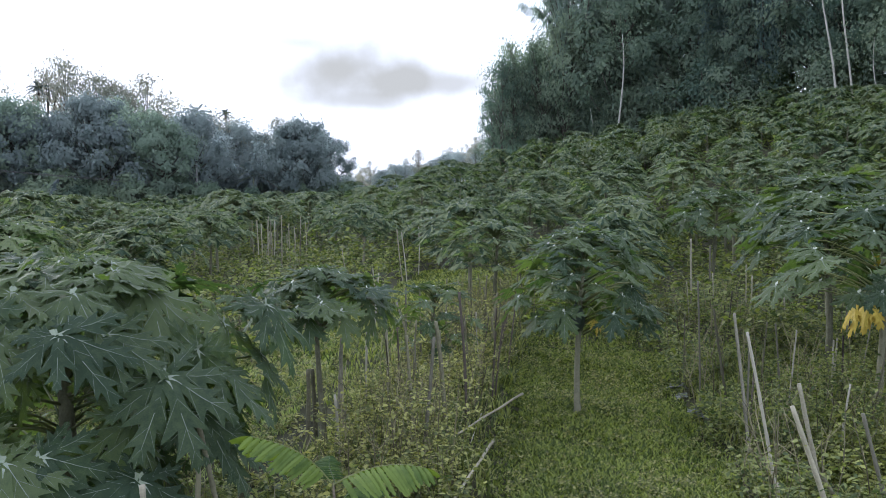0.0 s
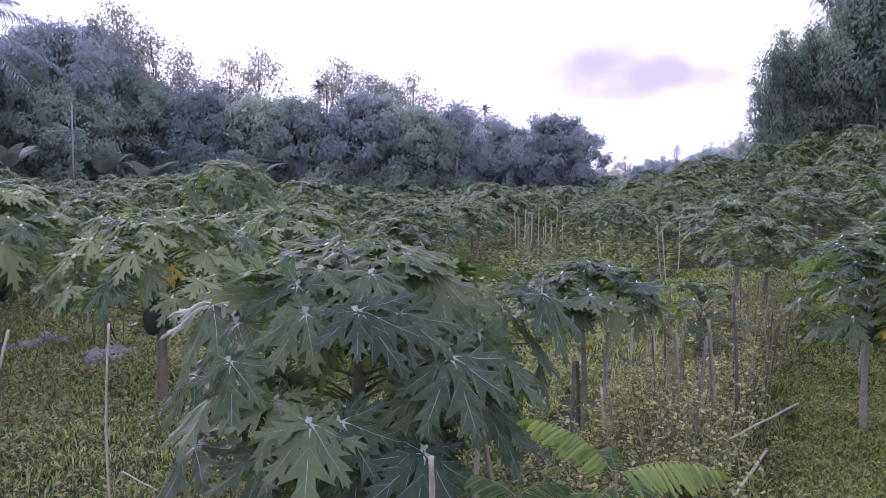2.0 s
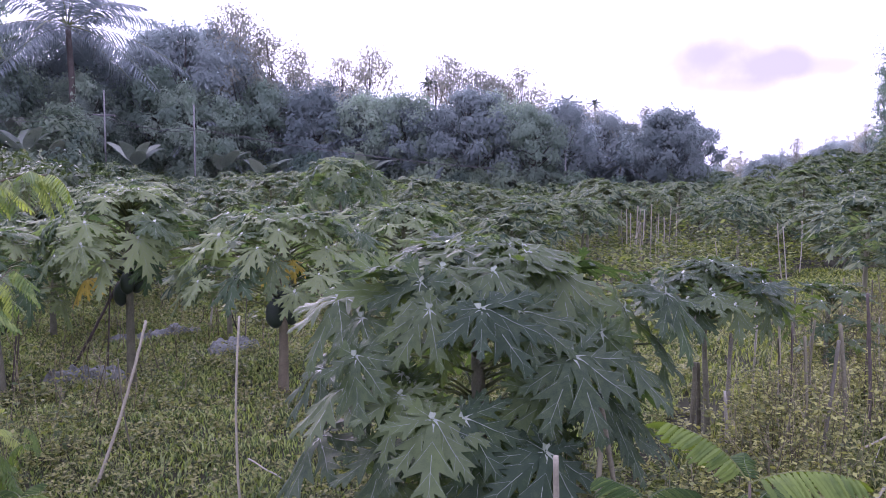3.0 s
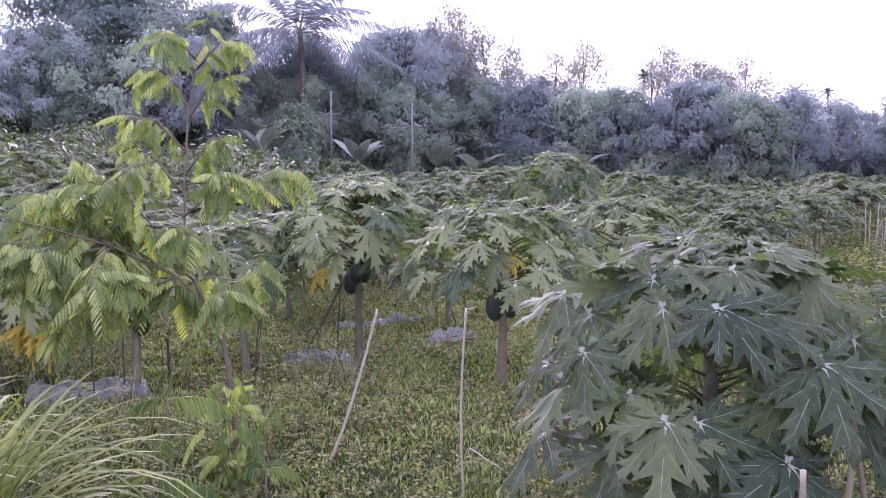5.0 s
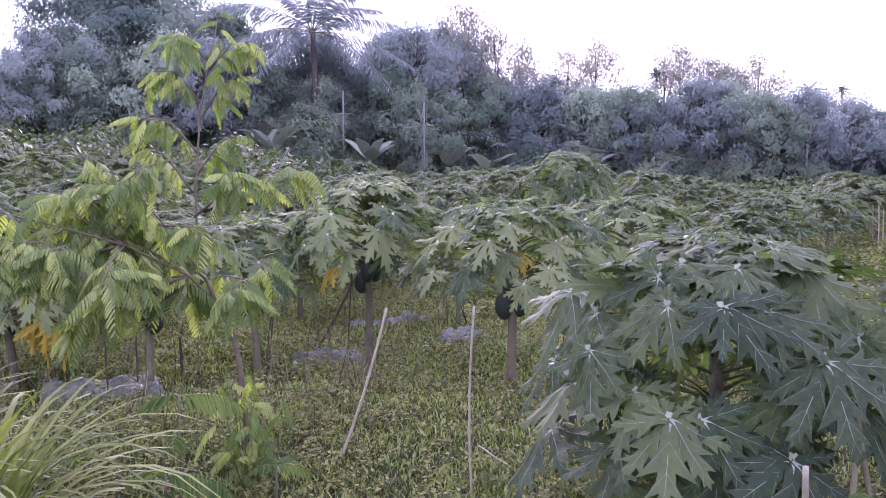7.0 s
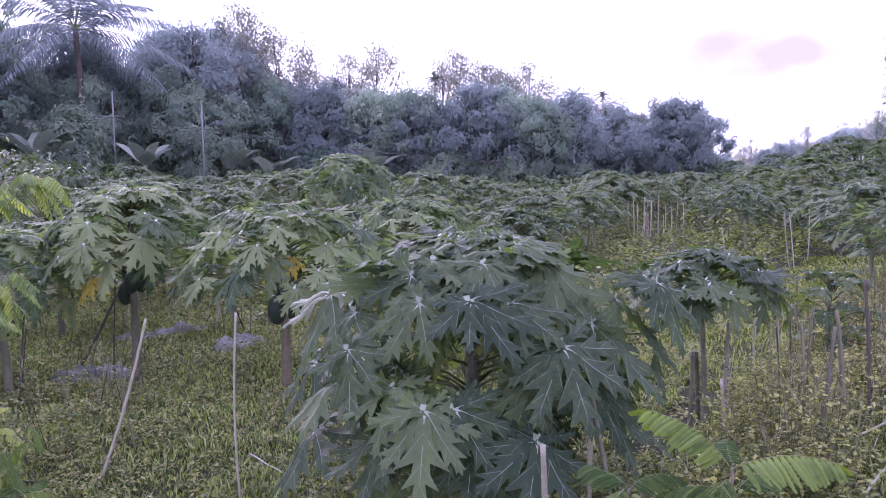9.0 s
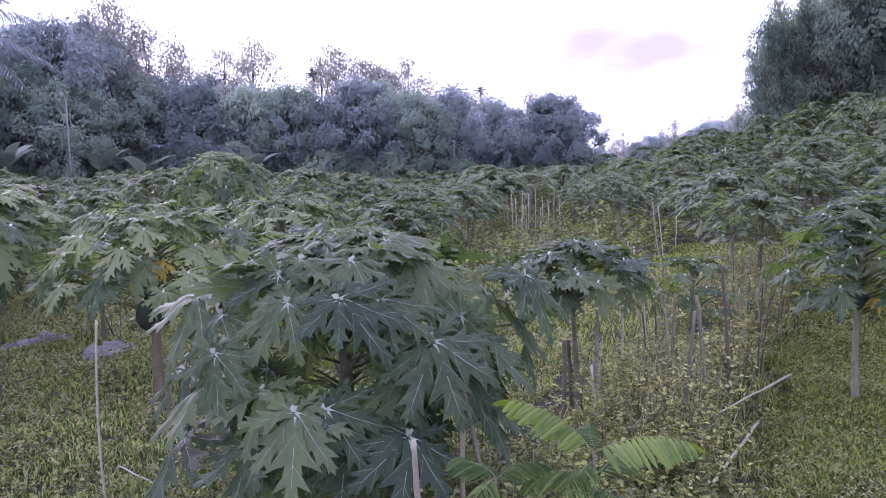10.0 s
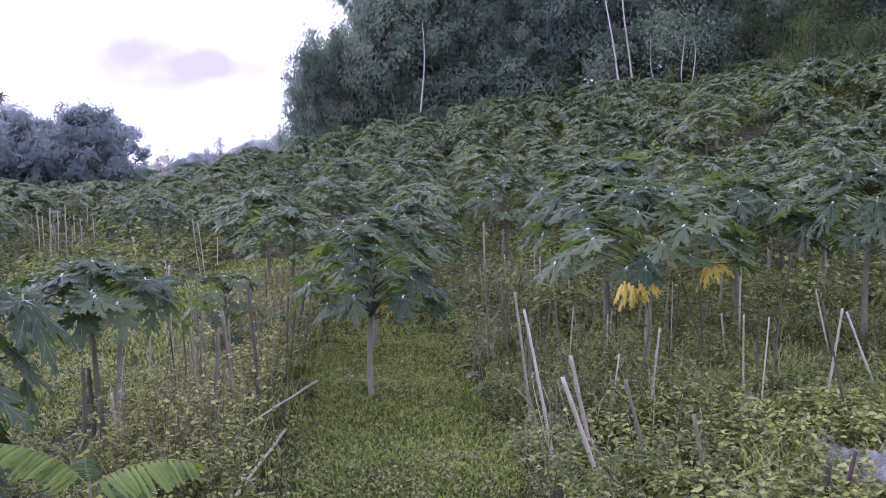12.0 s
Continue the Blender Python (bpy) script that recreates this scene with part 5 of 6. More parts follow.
def feather_sapling():
    rng = random.Random(31)
    tree = tagged(new("feathery_sapling"), "slim yellow-green sapling with feathery hanging leaves and a brown stem", "sapling")
    base = on_ground(-4.45, 3.07)
    tree.location = base

    def rel(x, y, z):
        return Vector((x, y, z)) - base

    s = Shape()
    stem = [rel(-4.45, 3.07, -0.2), rel(-4.47, 3.06, 0.3), rel(-4.48, 3.03, 0.63), rel(-4.51, 3.0, 0.83), rel(-4.57, 2.92, 1.03), rel(-4.63, 2.84, 1.31), rel(-4.64, 2.85, 1.74), rel(-4.62, 2.88, 2.2), rel(-4.6, 2.94, 2.5), rel(-4.57, 3.0, 2.8)]
    s.tube(stem, [0.022, 0.019, 0.017, 0.015, 0.012, 0.009, 0.007, 0.006, 0.004, 0.002], 8)
    part("trunk", s.mesh("sapling_stem", [M_SAPLING_BARK]), tree)
    right = Vector((0.755, 0.656, 0))
    ahead = Vector((-0.656, 0.755, 0))
    limbs = [
        [rel(-4.53, 2.98, 0.95), rel(-4.6, 2.75, 1.2), rel(-4.75, 2.42, 1.4), rel(-4.88, 2.12, 1.51), rel(-5.02, 1.85, 1.6), rel(-5.1, 1.62, 1.64)],
        [rel(-4.6, 2.88, 1.15), rel(-4.72, 2.68, 1.5), rel(-4.86, 2.5, 1.78), rel(-4.98, 2.35, 1.92)],
        [rel(-4.64, 2.83, 1.7), rel(-4.72, 2.72, 1.9), rel(-4.85, 2.62, 2.02)],
        [rel(-4.64, 2.83, 1.55), rel(-4.5, 2.98, 1.72), rel(-4.28, 3.22, 1.84), rel(-4.16, 3.34, 1.84)],
        [rel(-4.64, 2.85, 1.8), rel(-4.56, 2.98, 2.02), rel(-4.5, 3.08, 2.06)],
        [rel(-4.63, 2.86, 1.95), rel(-4.74, 2.74, 2.14), rel(-4.86, 2.6, 2.16)],
        [rel(-4.62, 2.88, 2.15), rel(-4.55, 3.0, 2.38), rel(-4.48, 3.08, 2.42)],
        [rel(-4.62, 2.88, 2.25), rel(-4.71, 2.78, 2.44), rel(-4.8, 2.68, 2.44)],
        [rel(-4.6, 2.93, 2.45), rel(-4.52, 3.05, 2.62), rel(-4.44, 3.15, 2.64)],
        [rel(-4.6, 2.93, 2.5), rel(-4.68, 2.84, 2.66), rel(-4.75, 2.76, 2.65)],
        [rel(-4.55, 2.95, 1.0), rel(-4.45, 3.1, 1.15), rel(-4.36, 3.2, 1.3)],
        [rel(-4.6, 2.75, 1.2), rel(-4.8, 2.7, 1.3), rel(-5.0, 2.6, 1.38)],
        [rel(-4.75, 2.42, 1.4), rel(-4.8, 2.15, 1.35), rel(-4.82, 1.95, 1.2)],
        [rel(-4.75, 2.42, 1.4), rel(-5.0, 2.3, 1.55), rel(-5.2, 2.2, 1.62)],
        [rel(-4.6, 2.75, 1.2), rel(-4.7, 2.45, 1.1), rel(-4.8, 2.2, 0.95)],
        [rel(-4.88, 2.12, 1.5), rel(-5.0, 1.9, 1.4), rel(-5.05, 1.7, 1.2)],
        [rel(-4.86, 2.5, 1.78), rel(-4.95, 2.25, 1.75), rel(-5.0, 2.05, 1.65)],
    ]
    for k in (0, 0, 0, 0, 0, 0, 1, 1, 1, 10, 10, 11, 11, 12, 12, 13, 13, 14, 14, 15, 15, 3, 2, 9):
        pts = limbs[k]
        i = rng.randrange(1, len(pts) - 1) if len(pts) > 3 else 1
        a = pts[i]
        d = Vector((rng.uniform(-0.4, 0.4), rng.uniform(-0.45, 0.15), rng.uniform(-0.2, 0.18)))
        limbs.append([a, a + d * 0.55 + Vector((0, 0, 0.04)), a + d])
    for pts in limbs:
        b = Shape()
        b.tube(pts, [0.006 * (1 - 0.75 * i / (len(pts) - 1)) + 0.0015 for i in range(len(pts))], 5)
        part("branch", b.mesh("sapling_branch", [M_SAPLING_BARK]), tree)
        n = len(pts)
        m = round((6 + 2 * n) * (1.3 if pts[-1].z < 2.15 else 1.2))
        for k in range(m):
            f = (0.25 + 0.75 * k / (m - 1)) * (n - 1)
            i = min(int(f), n - 2)
            p = pts[i].lerp(pts[i + 1], f - i)
            d = (pts[-1] - pts[0])
            az = math.atan2(d.y, d.x) - math.pi / 2 + rng.uniform(-1.9, 1.9)
            place_leaf(tree, rng.choice(FEATHERS), p, az, rng.uniform(-38, 22), rng.uniform(0.42, 0.72) * (1.0 if pts[-1].z < 2.15 else 0.75), rng.uniform(-0.4, 0.4))
    for k in range(9):
        place_leaf(tree, rng.choice(FEATHERS), stem[-1] + Vector((0, 0, -0.05 * k)), k * 2.4, 30 - 9 * k, 0.3 + 0.03 * k)
    # low shoots round the foot
    for k in range(13):
        p = Vector((rng.uniform(-0.34, 0.34), rng.uniform(-0.34, 0.34), rng.uniform(0.3, 0.75)))
        b = Shape()
        b.tube([(p.x * 0.3, p.y * 0.3, -0.05), (p.x * 0.7, p.y * 0.7, p.z * 0.6), p], [0.004, 0.003, 0.002], 4)
        part("shoot", b.mesh("sapling_shoot", [M_PETIOLE]), tree)
        for j in range(4):
            f = 1 - 0.2 * j
            place_leaf(tree, rng.choice(FEATHERS), Vector((p.x * f, p.y * f, p.z * (1 - 0.22 * j))), rng.uniform(0, 6.28), rng.uniform(-30, 20), rng.uniform(0.35, 0.6))


feather_sapling()


def feather_seedling(x, y, height, arms, text, seed):
    """A small plant with a few big feathery leaves: arms are (azimuth, pitch, size, height share)."""
    rng = random.Random(seed)
    ob = tagged(new("feathery_seedling"), text, "seedling", "feathery seedlings")
    ob.location = on_ground(x, y)
    s = Shape()
    s.tube([(0, 0, -0.05), (0.01, 0, height * 0.5), (0, 0.01, height)], [0.011, 0.009, 0.005], 6)
    part("stem", s.mesh("seedling_stem", [M_SAPLING_BARK]), ob)
    for az, pitch, size, t in arms:
        place_leaf(ob, rng.choice(FEATHERS_BIG), Vector((0, 0, height * t)), radians(az), pitch, size, rng.uniform(-0.2, 0.2))


feather_seedling(-0.27, 2.78, 0.87, ((118, 58, 0.85, 1.0), (-98, 34, 0.8, 1.0), (10, 45, 0.4, 1.0), (160, 20, 0.5, 0.95), (-30, 25, 0.55, 0.9), (80, 10, 0.6, 0.9), (-140, 15, 0.6, 0.85)), "bright green seedling with large feathery leaves", 1)
feather_seedling(-0.62, 2.7, 0.8, ((60, 30, 0.5, 1.0), (-50, 35, 0.45, 1.0), (170, 20, 0.5, 1.0), (-140, 10, 0.45, 0.9)), "small yellowish feathery seedling under a papaya tree", 2)
feather_seedling(-4.3, 2.45, 0.68, ((-50, 12, 0.8, 1.0), (130, 5, 0.5, 1.0), (40, 10, 0.4, 0.8), (-140, 0, 0.45, 0.7)), "feathery seedling beside the sapling", 3)
feather_seedling(-3.85, 2.05, 0.42, ((-60, 10, 0.8, 1.0), (110, 10, 0.5, 1.0), (20, 20, 0.4, 0.8), (-130, 10, 0.45, 0.8)), "feathery seedling among tall grass", 4)
feather_seedling(-4.0, 2.9, 0.25, ((-60, 20, 0.45, 1.0), (70, 20, 0.45, 1.0), (170, 25, 0.4, 1.0), (0, 35, 0.35, 1.0)), "feathery seedling among the herbs", 5)


# ---- tall grass clump ----
def grass_clump(x, y, count, length, seed, text):
    rng = random.Random(seed)
    s = Shape()
    for k in range(count):
        a = rng.uniform(0, 6.28)
        r0 = 0.16 * math.sqrt(rng.random())
        p = Vector((r0 * math.cos(a), r0 * math.sin(a), -0.03))
        a += rng.uniform(-0.8, 0.8)
        out, side = Vector((math.cos(a), math.sin(a), 0)), Vector((-math.sin(a), math.cos(a), 0))
        L, up, w = length * rng.uniform(0.55, 1.2), radians(rng.uniform(55, 88)), rng.uniform(0.008, 0.02) * length * (0.85 if length > 1 else 0.4)
        bend = rng.uniform(0.5, 1.35)
        row = []
        n = 9
        for i in range(n + 1):
            t = i / n
            ang = up - bend * 2.0 * t ** 1.6
            if i:
                p = p + (out * math.cos(ang) + Vector((0, 0, math.sin(ang)))) * (L / n)
            ww = w * (1 - t ** 3) + 0.0008
            row += [p - side * ww + Vector((0, 0, 0.25 * ww)), p, p + side * ww + Vector((0, 0, 0.25 * ww))]
        s.add(row, [q for i in range(n) for q in ((3 * i, 3 * i + 1, 3 * i + 4, 3 * i + 3), (3 * i + 1, 3 * i + 2, 3 * i + 5, 3 * i + 4))], 0)
    ob = tagged(new("grass_clump", s.mesh("grass_clump", [M_GRASS])), text, "grass", "tall grass clumps", kind="stuff")
    ob.location = on_ground(x, y)


grass_clump(-4.35, 1.3, 210, 1.35, 1, "tall clump of long arching pale green grass blades")
grass_clump(-4.75, 0.95, 190, 1.3, 2, "tall clump of long arching pale green grass blades")
grass_clump(5.2, 5.4, 240, 0.55, 3, "knee-high clump of green grass beside a bed")
grass_clump(4.75, 6.4, 240, 0.5, 4, "knee-high clump of green grass beside a bed")
grass_clump(3.9, 6.1, 240, 0.45, 5, "knee-high clump of green grass beside a bed")


# ---- weeds, herbs and turf ----
BARE = ((-6.38, 5.82, 0.3), (-6.6, 5.5, 0.22), (-6.03, 7.38, 0.28), (-7.03, 3.58, 0.3), (-7.15, 3.2, 0.25), (-7.5, 7.6, 0.25), (4.2, 6.76, 0.3), (4.1, 6.35, 0.26), (4.09, 5.73, 0.28), (3.95, 5.4, 0.2), (3.99, 4.5, 0.2), (3.95, 4.0, 0.2), (4.05, 5.0, 0.18), (0.7, 7.1, 0.15), (0.5, 6.7, 0.16), (0.35, 6.3, 0.16), (0.3, 5.8, 0.16), (0.22, 5.3, 0.16), (0.16, 4.9, 0.16))


def weed_mass(name, text, seed, xs, ys, count, height, spread, per, leaf, mat, keep, stems=True):
    """Plants with several thin stems set with small leaves, over the part of the field where keep() is true."""
    rng = np.random.default_rng(seed)
    x, y = rng.uniform(*xs, count), rng.uniform(*ys, count)
    ok = keep(x, y)
    for bx, by, br in BARE:
        ok &= np.hypot(x - bx, y - by) > br
    x, y = x[ok], y[ok]
    n = len(x)
    h = rng.uniform(height[0], height[1], n) * (0.6 + 0.8 * (0.5 + 0.5 * np.sin(x * 1.9 + 2 * np.sin(y * 1.3))))
    z = ground_height(x, y)
    owner = np.repeat(np.arange(n), per)
    k = len(owner)
    tip = rng.integers(0, 7, k)
    branch = owner * 1.7 + tip * 0.8976 + 0.5 * np.sin(owner * 3.3 + tip)
    node = rng.integers(0, 4, k)
    t = np.clip(0.3 + 0.7 * (node + 0.5 * np.sin(tip * 5.1 + owner)) / 3.2, 0.08, 1.0)
    r = spread * h[owner] * t * (0.55 + 0.45 * np.sin(owner * 7.7 + tip * 2.1))
    C = np.stack([x[owner] + np.cos(branch) * r, y[owner] + np.sin(branch) * r, z[owner] + h[owner] * t * (1 - 0.3 * (r / (spread * h[owner] + 1e-6)) ** 2)], 1)
    turn = rng.uniform(0, 6.28, k)
    D = np.stack([np.cos(turn), np.sin(turn), rng.uniform(-0.5, 0.45, k)], 1)
    L = leaf * rng.uniform(0.6, 1.4, k)
    C += unit(D) * (L * 0.55)[:, None] + rng.normal(size=(k, 3)) * leaf * 0.3
    C[:, 2] = np.maximum(C[:, 2], z[owner] + 0.01)
    tagged(new(name, scatter_mesh(name, leaves(rng, C, D, L, L * 0.55, True), mat)), text, "weeds", kind="stuff")
    if stems:
        m = np.arange(n * 3) // 3
        a = rng.uniform(0, 6.28, n * 3)
        base = np.stack([x[m], y[m], z[m] - 0.02], 1) + rng.normal(size=(n * 3, 3)) * np.array([0.02, 0.02, 0])
        tip = base + np.stack([np.cos(a) * spread * h[m] * 0.8, np.sin(a) * spread * h[m] * 0.8, h[m] * rng.uniform(0.8, 1.15, n * 3)], 1)
        w = np.stack([-np.sin(a), np.cos(a), np.zeros(n * 3)], 1) * (0.0022 + 0.001 * (h[m] > 0.5))[:, None]
        tagged(new(name + "_stems", scatter_mesh(name + "_stems", np.stack([base - w, base + w, tip + w * 0.4, tip - w * 0.4], 1), M_STEM)), "thin brown stems of drying weeds", "weeds", kind="stuff")


def dry_stems(name, text, seed, xs, ys, count, height, keep):
    """Thin dead plant stems, each with a few twigs."""
    rng = np.random.default_rng(seed)
    x, y = rng.uniform(*xs, count), rng.uniform(*ys, count)
    ok = keep(x, y)
    x, y = x[ok], y[ok]
    s = Shape()
    for px, py in zip(x, y):
        base = on_ground(px, py, 0.03)
        h = rng.uniform(*height)
        top = base + Vector((rng.normal() * 0.1, rng.normal() * 0.1, h))
        mid = base.lerp(top, 0.5) + Vector((rng.normal() * 0.02, rng.normal() * 0.02, 0))
        s.tube([base, mid, top], [0.005, 0.004, 0.002], 4)
        for _ in range(4):
            t = rng.uniform(0.4, 0.95)
            p = base.lerp(mid, t * 2) if t < 0.5 else mid.lerp(top, t * 2 - 1)
            a = rng.uniform(0, 6.28)
            s.tube([p, p + Vector((0.11 * math.cos(a), 0.11 * math.sin(a), rng.uniform(0.05, 0.16)))], [0.0028, 0.0014], 3)
    tagged(new(name, s.mesh(name, [M_STEM])), text, "dead stems", kind="stuff")


def turf_mass(name, text, seed, xs, ys, count, height, mat, keep):
    rng = np.random.default_rng(seed)
    x, y = rng.uniform(*xs, count), rng.uniform(*ys, count)
    ok = keep(x, y)
    for bx, by, br in BARE:
        ok &= np.hypot(x - bx, y - by) > br * 0.55
    x, y = x[ok], y[ok]
    n = len(x)
    near = np.clip(np.hypot(x, y) / 6.0, 1.0, 3.0)
    base = np.stack([x, y, ground_height(x, y) - 0.015], 1)
    a = rng.uniform(0, 6.28, n)
    out = np.stack([np.cos(a), np.sin(a), np.zeros(n)], 1)
    side = np.stack([-np.sin(a), np.cos(a), np.zeros(n)], 1) * (0.006 * near)[:, None]
    h = height * rng.uniform(0.5, 1.3, n) * (0.7 + 0.5 * np.sin(x * 3 + 1.7 * np.sin(y * 2)) ** 2)
    mid = base + out * (h * 0.25)[:, None] + np.array([0, 0, 1.0]) * (h * 0.7)[:, None]
    tip = base + out * (h * rng.uniform(0.4, 1.1, n))[:, None] + np.array([0, 0, 1.0]) * h[:, None]
    tagged(new(name, scatter_mesh(name, np.stack([base, mid + side, tip, mid - side], 1), mat)), text, "grass", kind="stuff")


def on_path(x, y):
    return np.abs(across(x, y) + 0.03) < 0.76 + 0.05 * np.sin(y * 2.3) + 0.12 * np.sin(x * 61 + y * 47)


def alley(x, y):
    a = across(x, y)
    return ((a > -3.5) & (a < -2.0) & (y > 7.5) & (y < 20)) | ((a > -3.4) & (a < -0.7) & (y > 15) & (y < 19.5))


turf_mass("path_turf", "short green grass of the path between the beds", 1, (-0.5, 5.0), (3.4, 22), 150000, 0.05, M_PATH_TURF, lambda x, y: on_path(x, y) & (np.random.default_rng(0).random(len(x)) < np.clip(9 / y, 0.2, 1)))
turf_mass("path_turf", "dense short green grass of the path", 21, (-0.2, 3.0), (2.8, 10), 110000, 0.045, M_PATH_TURF, on_path)
turf_mass("near_turf", "short grass in the foreground", 23, (-6, 7), (-6, 4.6), 90000, 0.06, M_TURF, lambda x, y: (y < 3.4) | (np.abs(x) > 2.5))
turf_mass("alley_turf", "bright grass of the open alley beyond the beds", 2, (-5, 3), (7, 21), 70000, 0.09, M_TURF, alley)
turf_mass("clearing_turf", "short grass between herbs in the clearing", 3, (-16, -1.2), (0.2, 11), 210000, 0.07, M_CLEARING_TURF, lambda x, y: ((x < -1.8 - 0.15 * (6 - y) + 0.2 * np.sin(3.7 * y)) | (across(x, y) < -2.2)) & (y > 0.6 + 0.35 * np.sin(1.7 * x) + 0.2 * np.sin(4.3 * x)))
turf_mass("bed_turf", "grass among the weeds on the beds", 4, (1.8, 8.5), (2.8, 10), 90000, 0.1, M_TURF, lambda x, y: across(x, y) > 0.9)
turf_mass("bed_turf", "thin yellowing grass among the weeds and stakes of the bed", 24, (-2.4, 2.4), (3.4, 14), 60000, 0.16, M_TURF, lambda x, y: (across(x, y) > -2.2) & (across(x, y) < -0.86 + 0.1 * np.sin(y * 3.1 + 9 * x)))
turf_mass("tall_bed_grass", "knee-high thin grass on the beds", 22, (2.6, 8.0), (4.2, 9), 16000, 0.2, M_TURF, lambda x, y: (across(x, y) > 2.0) & (np.sin(x * 2.3 + 0.7) + np.sin(y * 1.9) > 0.2))
weed_mass("bed_weeds", "yellowing knee-high weeds on the bed beside the path", 5, (-2.2, 2.0), (4.3, 14), 1700, (0.25, 0.6), 0.45, 80, 0.036, M_WEED_STRAW, lambda x, y: (across(x, y) > -1.95) & (across(x, y) < -0.98 + 0.1 * np.sin(y * 3.1)))
weed_mass("bed_weeds", "green leafy weeds on the bed beside the path", 6, (-2.2, 2.0), (3.6, 14), 300, (0.2, 0.4), 0.5, 120, 0.032, M_WEED, lambda x, y: (across(x, y) > -1.9) & (across(x, y) < -0.95))
weed_mass("bed_weeds", "green weeds along the stakes of the bed", 7, (1.4, 6), (3.4, 14), 1300, (0.18, 0.5), 0.5, 80, 0.038, M_WEED, lambda x, y: (across(x, y) > 0.72) & (across(x, y) < 2.3))
weed_mass("bed_weeds", "yellow-green low weeds between the stakes", 8, (1.8, 7), (2.8, 7.5), 1500, (0.12, 0.32), 0.6, 55, 0.048, M_WEED_DRY, lambda x, y: (across(x, y) > 1.4) & (y < 5.9 - 0.2 * (x - 3)))
weed_mass("bed_weeds", "green weeds under the papaya trees", 9, (2.5, 11), (5.5, 12), 1900, (0.15, 0.42), 0.5, 60, 0.042, M_WEED, lambda x, y: (across(x, y) > 2.2))
weed_mass("edge_weeds", "low dark weeds along the edge of the path", 33, (-0.6, 4.2), (3.6, 16), 700, (0.06, 0.2), 0.8, 36, 0.03, M_WEED, lambda x, y: np.abs(np.abs(across(x, y) + 0.03) - 0.86) < 0.13)
weed_mass("bed_weeds", "green leafy weeds under the nearest papaya tree", 34, (-1.5, 0.35), (3.0, 5.0), 190, (0.22, 0.5), 0.5, 70, 0.04, M_WEED, lambda x, y: across(x, y) < -0.9)
weed_mass("foreground_herbs", "low herbs in the foreground", 32, (-5, 6), (-4, 3.6), 1500, (0.03, 0.12), 0.9, 20, 0.034, M_HERB, lambda x, y: np.hypot(x, y + 0.3) > 0.8, False)
weed_mass("path_herbs", "small herbs among the grass of the path", 31, (-0.3, 3.4), (2.8, 12), 3000, (0.03, 0.08), 0.9, 22, 0.022, M_HERB, on_path, False)
weed_mass("clearing_herbs", "low small-leaved herbs covering the clearing", 10, (-16, -1.0), (0.2, 11), 9500, (0.04, 0.15), 0.9, 24, 0.034, M_HERB, lambda x, y: across(x, y) < -2.0, False)
weed_mass("clearing_weeds", "scattered taller weeds of the clearing", 11, (-17, -2.0), (0.5, 12), 760, (0.2, 0.5), 0.45, 45, 0.04, M_WEED, lambda x, y: (across(x, y) < -2.4) & (np.sin(x * 2.2 + 1.0) > -0.1))
weed_mass("field_weeds", "weeds between the rows of papaya trees", 12, (-22, 16), (9, 24), 5200, (0.2, 0.6), 0.6, 26, 0.09, M_WEED, lambda x, y: ~on_path(x, y) & ~alley(x, y) & (np.hypot(x, y) < 26) & (np.abs(x) < y * 2.2))
weed_mass("slope_weeds", "rank weeds on the far slope", 13, (-48, 34), (12, 52), 11000, (0.2, 0.55), 0.7, 14, 0.14, M_SHRUB, lambda x, y: (np.hypot(x, y) > 22) & (np.abs(np.arctan2(x, y)) < 1.4), False)
weed_mass("slope_weeds", "tall green weeds scattered over the field", 14, (-30, 25), (14, 46), 5200, (0.6, 1.3), 0.35, 20, 0.11, M_WEED, lambda x, y: (np.sin(x * 0.5 + 0.4 * y) > 0.2) & ~alley(x, y), False)


weed_mass("slope_weeds", "bright yellow-green grassy weeds on the upper slope", 15, (16, 27), (24, 40), 1700, (0.3, 0.8), 0.5, 26, 0.11, M_WEED_DRY, lambda x, y: (np.degrees(np.arctan2(x, y)) > 23) & (np.hypot(x, y) > 31), False)
dry_stems("dead_stems", "dead brown stems standing among the weeds", 41, (-2.2, 2.2), (4.6, 13), 620, (0.4, 0.85), lambda x, y: (across(x, y) > -1.95) & (across(x, y) < -0.9))
dry_stems("dead_stems", "dead brown stems standing among the weeds", 42, (1.6, 6), (4.6, 13), 420, (0.3, 0.7), lambda x, y: (across(x, y) > 0.75) & (across(x, y) < 2.2))
dry_stems("dead_stems", "dead brown stems of the clearing", 43, (-9, -5), (2, 9), 160, (0.2, 0.6), lambda x, y: across(x, y) < -6.0)


# ---- power line and hut ----
def utility_pole(x, y, top, text, arm=0.0):
    ob = tagged(new("utility_pole"), text, "utility pole", "power line poles")
    ob.location = on_ground(x, y)
    h = top - ob.location.z
    s = Shape()
    s.tube([(0, 0, -0.3), (0, 0, h * 0.5), (0, 0, h)], [0.045, 0.042, 0.035], 10)
    part("pole", s.mesh("utility_pole", [M_CONCRETE]), ob)
    if arm:
        c = Shape()
        c.tube([(-arm, -arm * 0.75, h - 1.15), (arm, arm * 0.75, h - 1.15)], [0.035, 0.035], 4)
        part("crossarm", c.mesh("crossarm", [M_CONCRETE]), ob)
    return Vector((x, y, top - 1.1))


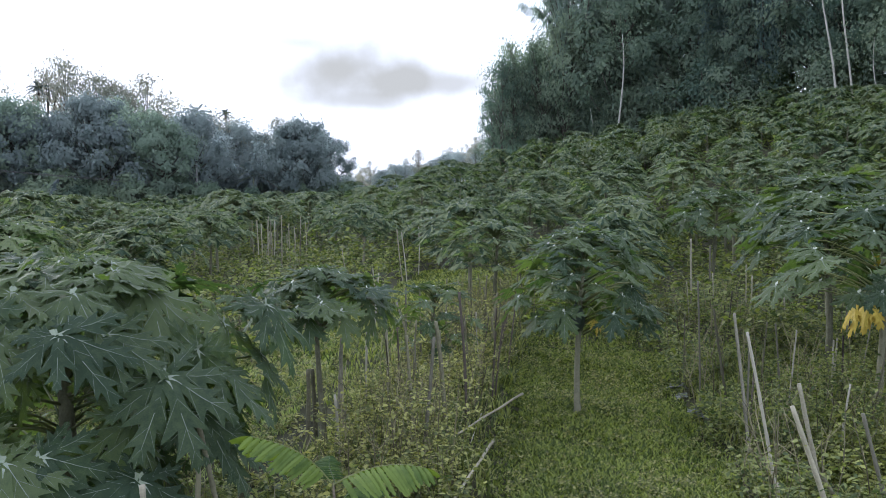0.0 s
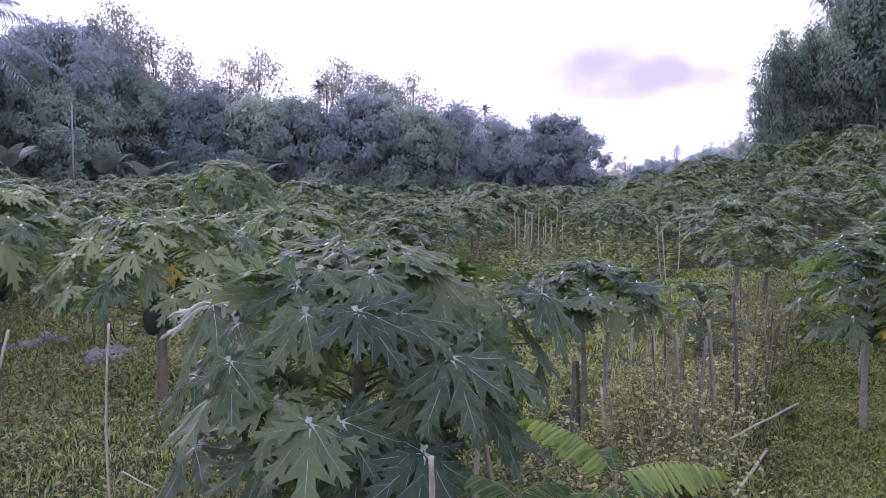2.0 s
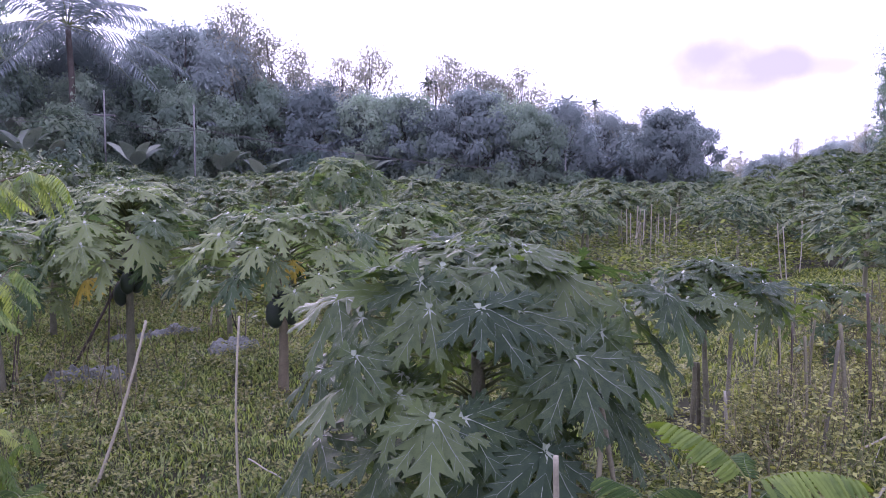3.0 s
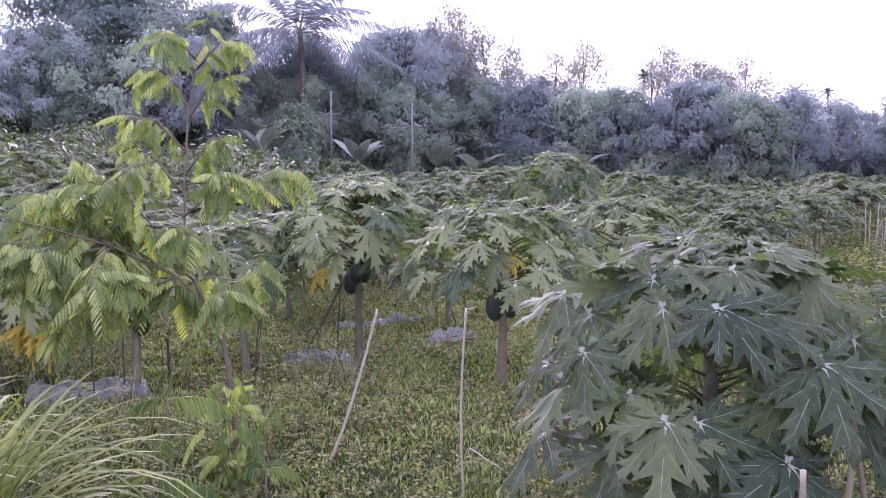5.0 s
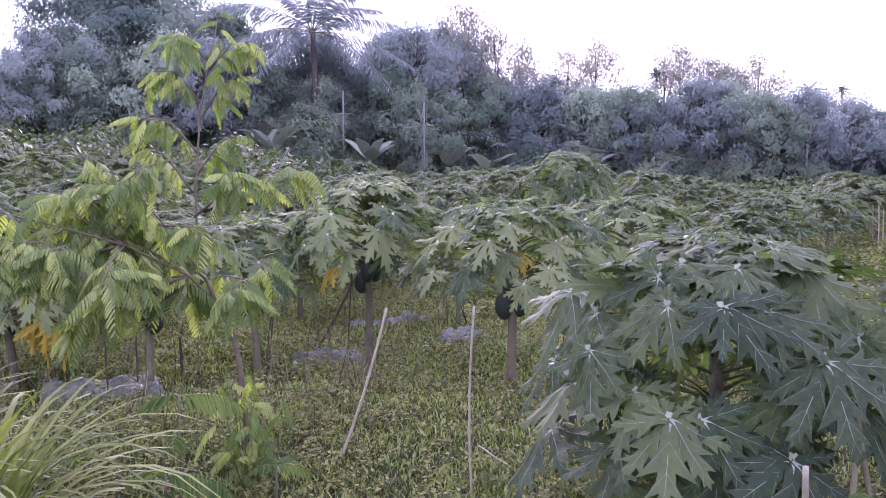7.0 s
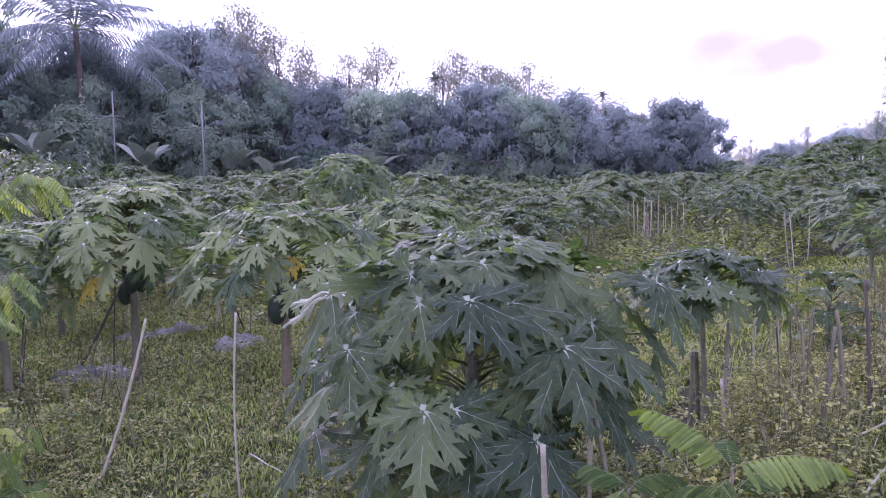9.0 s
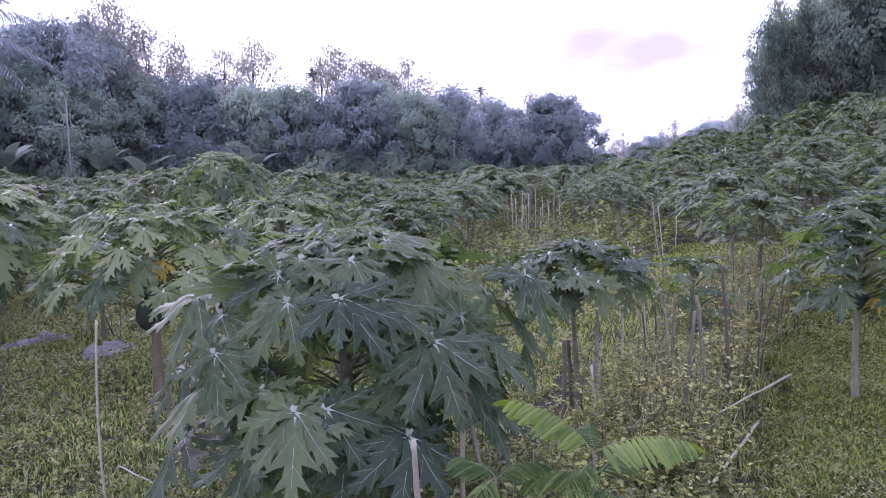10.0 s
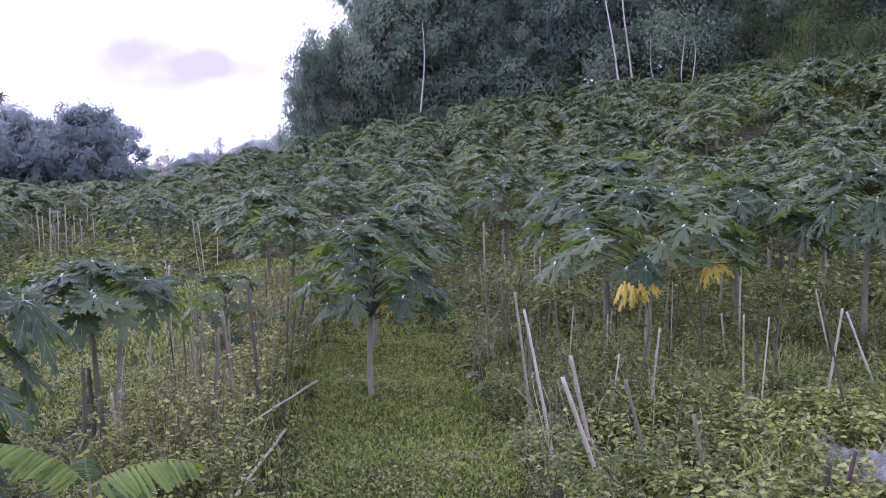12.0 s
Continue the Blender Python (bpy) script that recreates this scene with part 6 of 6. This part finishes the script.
ends = [utility_pole(-37.4, 22.8, 5.75, "grey utility pole in front of the wood"), utility_pole(-30.6, 30.2, 5.95, "grey utility pole with a short crossarm before the wood", 0.4),
        utility_pole(-27.6, 32.8, 5.4, "thin grey utility pole before the wood"), utility_pole(-12.6, 44.0, 3.4, "grey utility pole hidden among trees")]


def power_wire(a, b, sag):
    s = Shape()
    s.tube([a.lerp(b, t / 14) + Vector((0, 0, -sag * 4 * (t / 14) * (1 - t / 14))) for t in range(15)], [0.012] * 15, 4)
    tagged(new("power_wire", s.mesh("power_wire", [M_WIRE])), "thin dark power line wire sagging between poles", "wire", "power line wires")


for a, b in zip(ends, ends[1:]):
    power_wire(a + Vector((-0.3, -0.2, 0)), b + Vector((-0.3, -0.2, 0)), 0.3)
    power_wire(a + Vector((0.3, 0.2, -0.05)), b + Vector((0.3, 0.2, -0.05)), 0.36)


def hut(x, y):
    ob = tagged(new("hut"), "small distant hut with a pale sheet roof", "hut")
    ob.location = on_ground(x, y)
    s = Shape()
    s.add([(-1.2, -0.9, -0.3), (1.2, -0.9, -0.3), (1.2, 0.9, -0.3), (-1.2, 0.9, -0.3), (-1.2, -0.9, 1.9), (1.2, -0.9, 1.9), (1.2, 0.9, 1.9), (-1.2, 0.9, 1.9)],
          [(0, 1, 5, 4), (1, 2, 6, 5), (2, 3, 7, 6), (3, 0, 4, 7), (4, 5, 6, 7)])
    part("wall", s.mesh("hut_wall", [M_WALL], False), ob)
    r = Shape()
    r.add([(-1.5, -1.2, 1.85), (1.5, -1.2, 1.85), (1.5, 0, 2.3), (-1.5, 0, 2.3), (-1.5, 1.2, 1.85), (1.5, 1.2, 1.85), (-1.5, -1.2, 1.9), (1.5, -1.2, 1.9), (1.5, 0, 2.36), (-1.5, 0, 2.36), (-1.5, 1.2, 1.9), (1.5, 1.2, 1.9)],
          [(0, 1, 2, 3), (3, 2, 5, 4), (6, 7, 8, 9), (9, 8, 11, 10), (0, 1, 7, 6), (4, 5, 11, 10)])
    part("roof", r.mesh("hut_roof", [M_ROOF], False), ob)


hut(-8.5, 58.5)
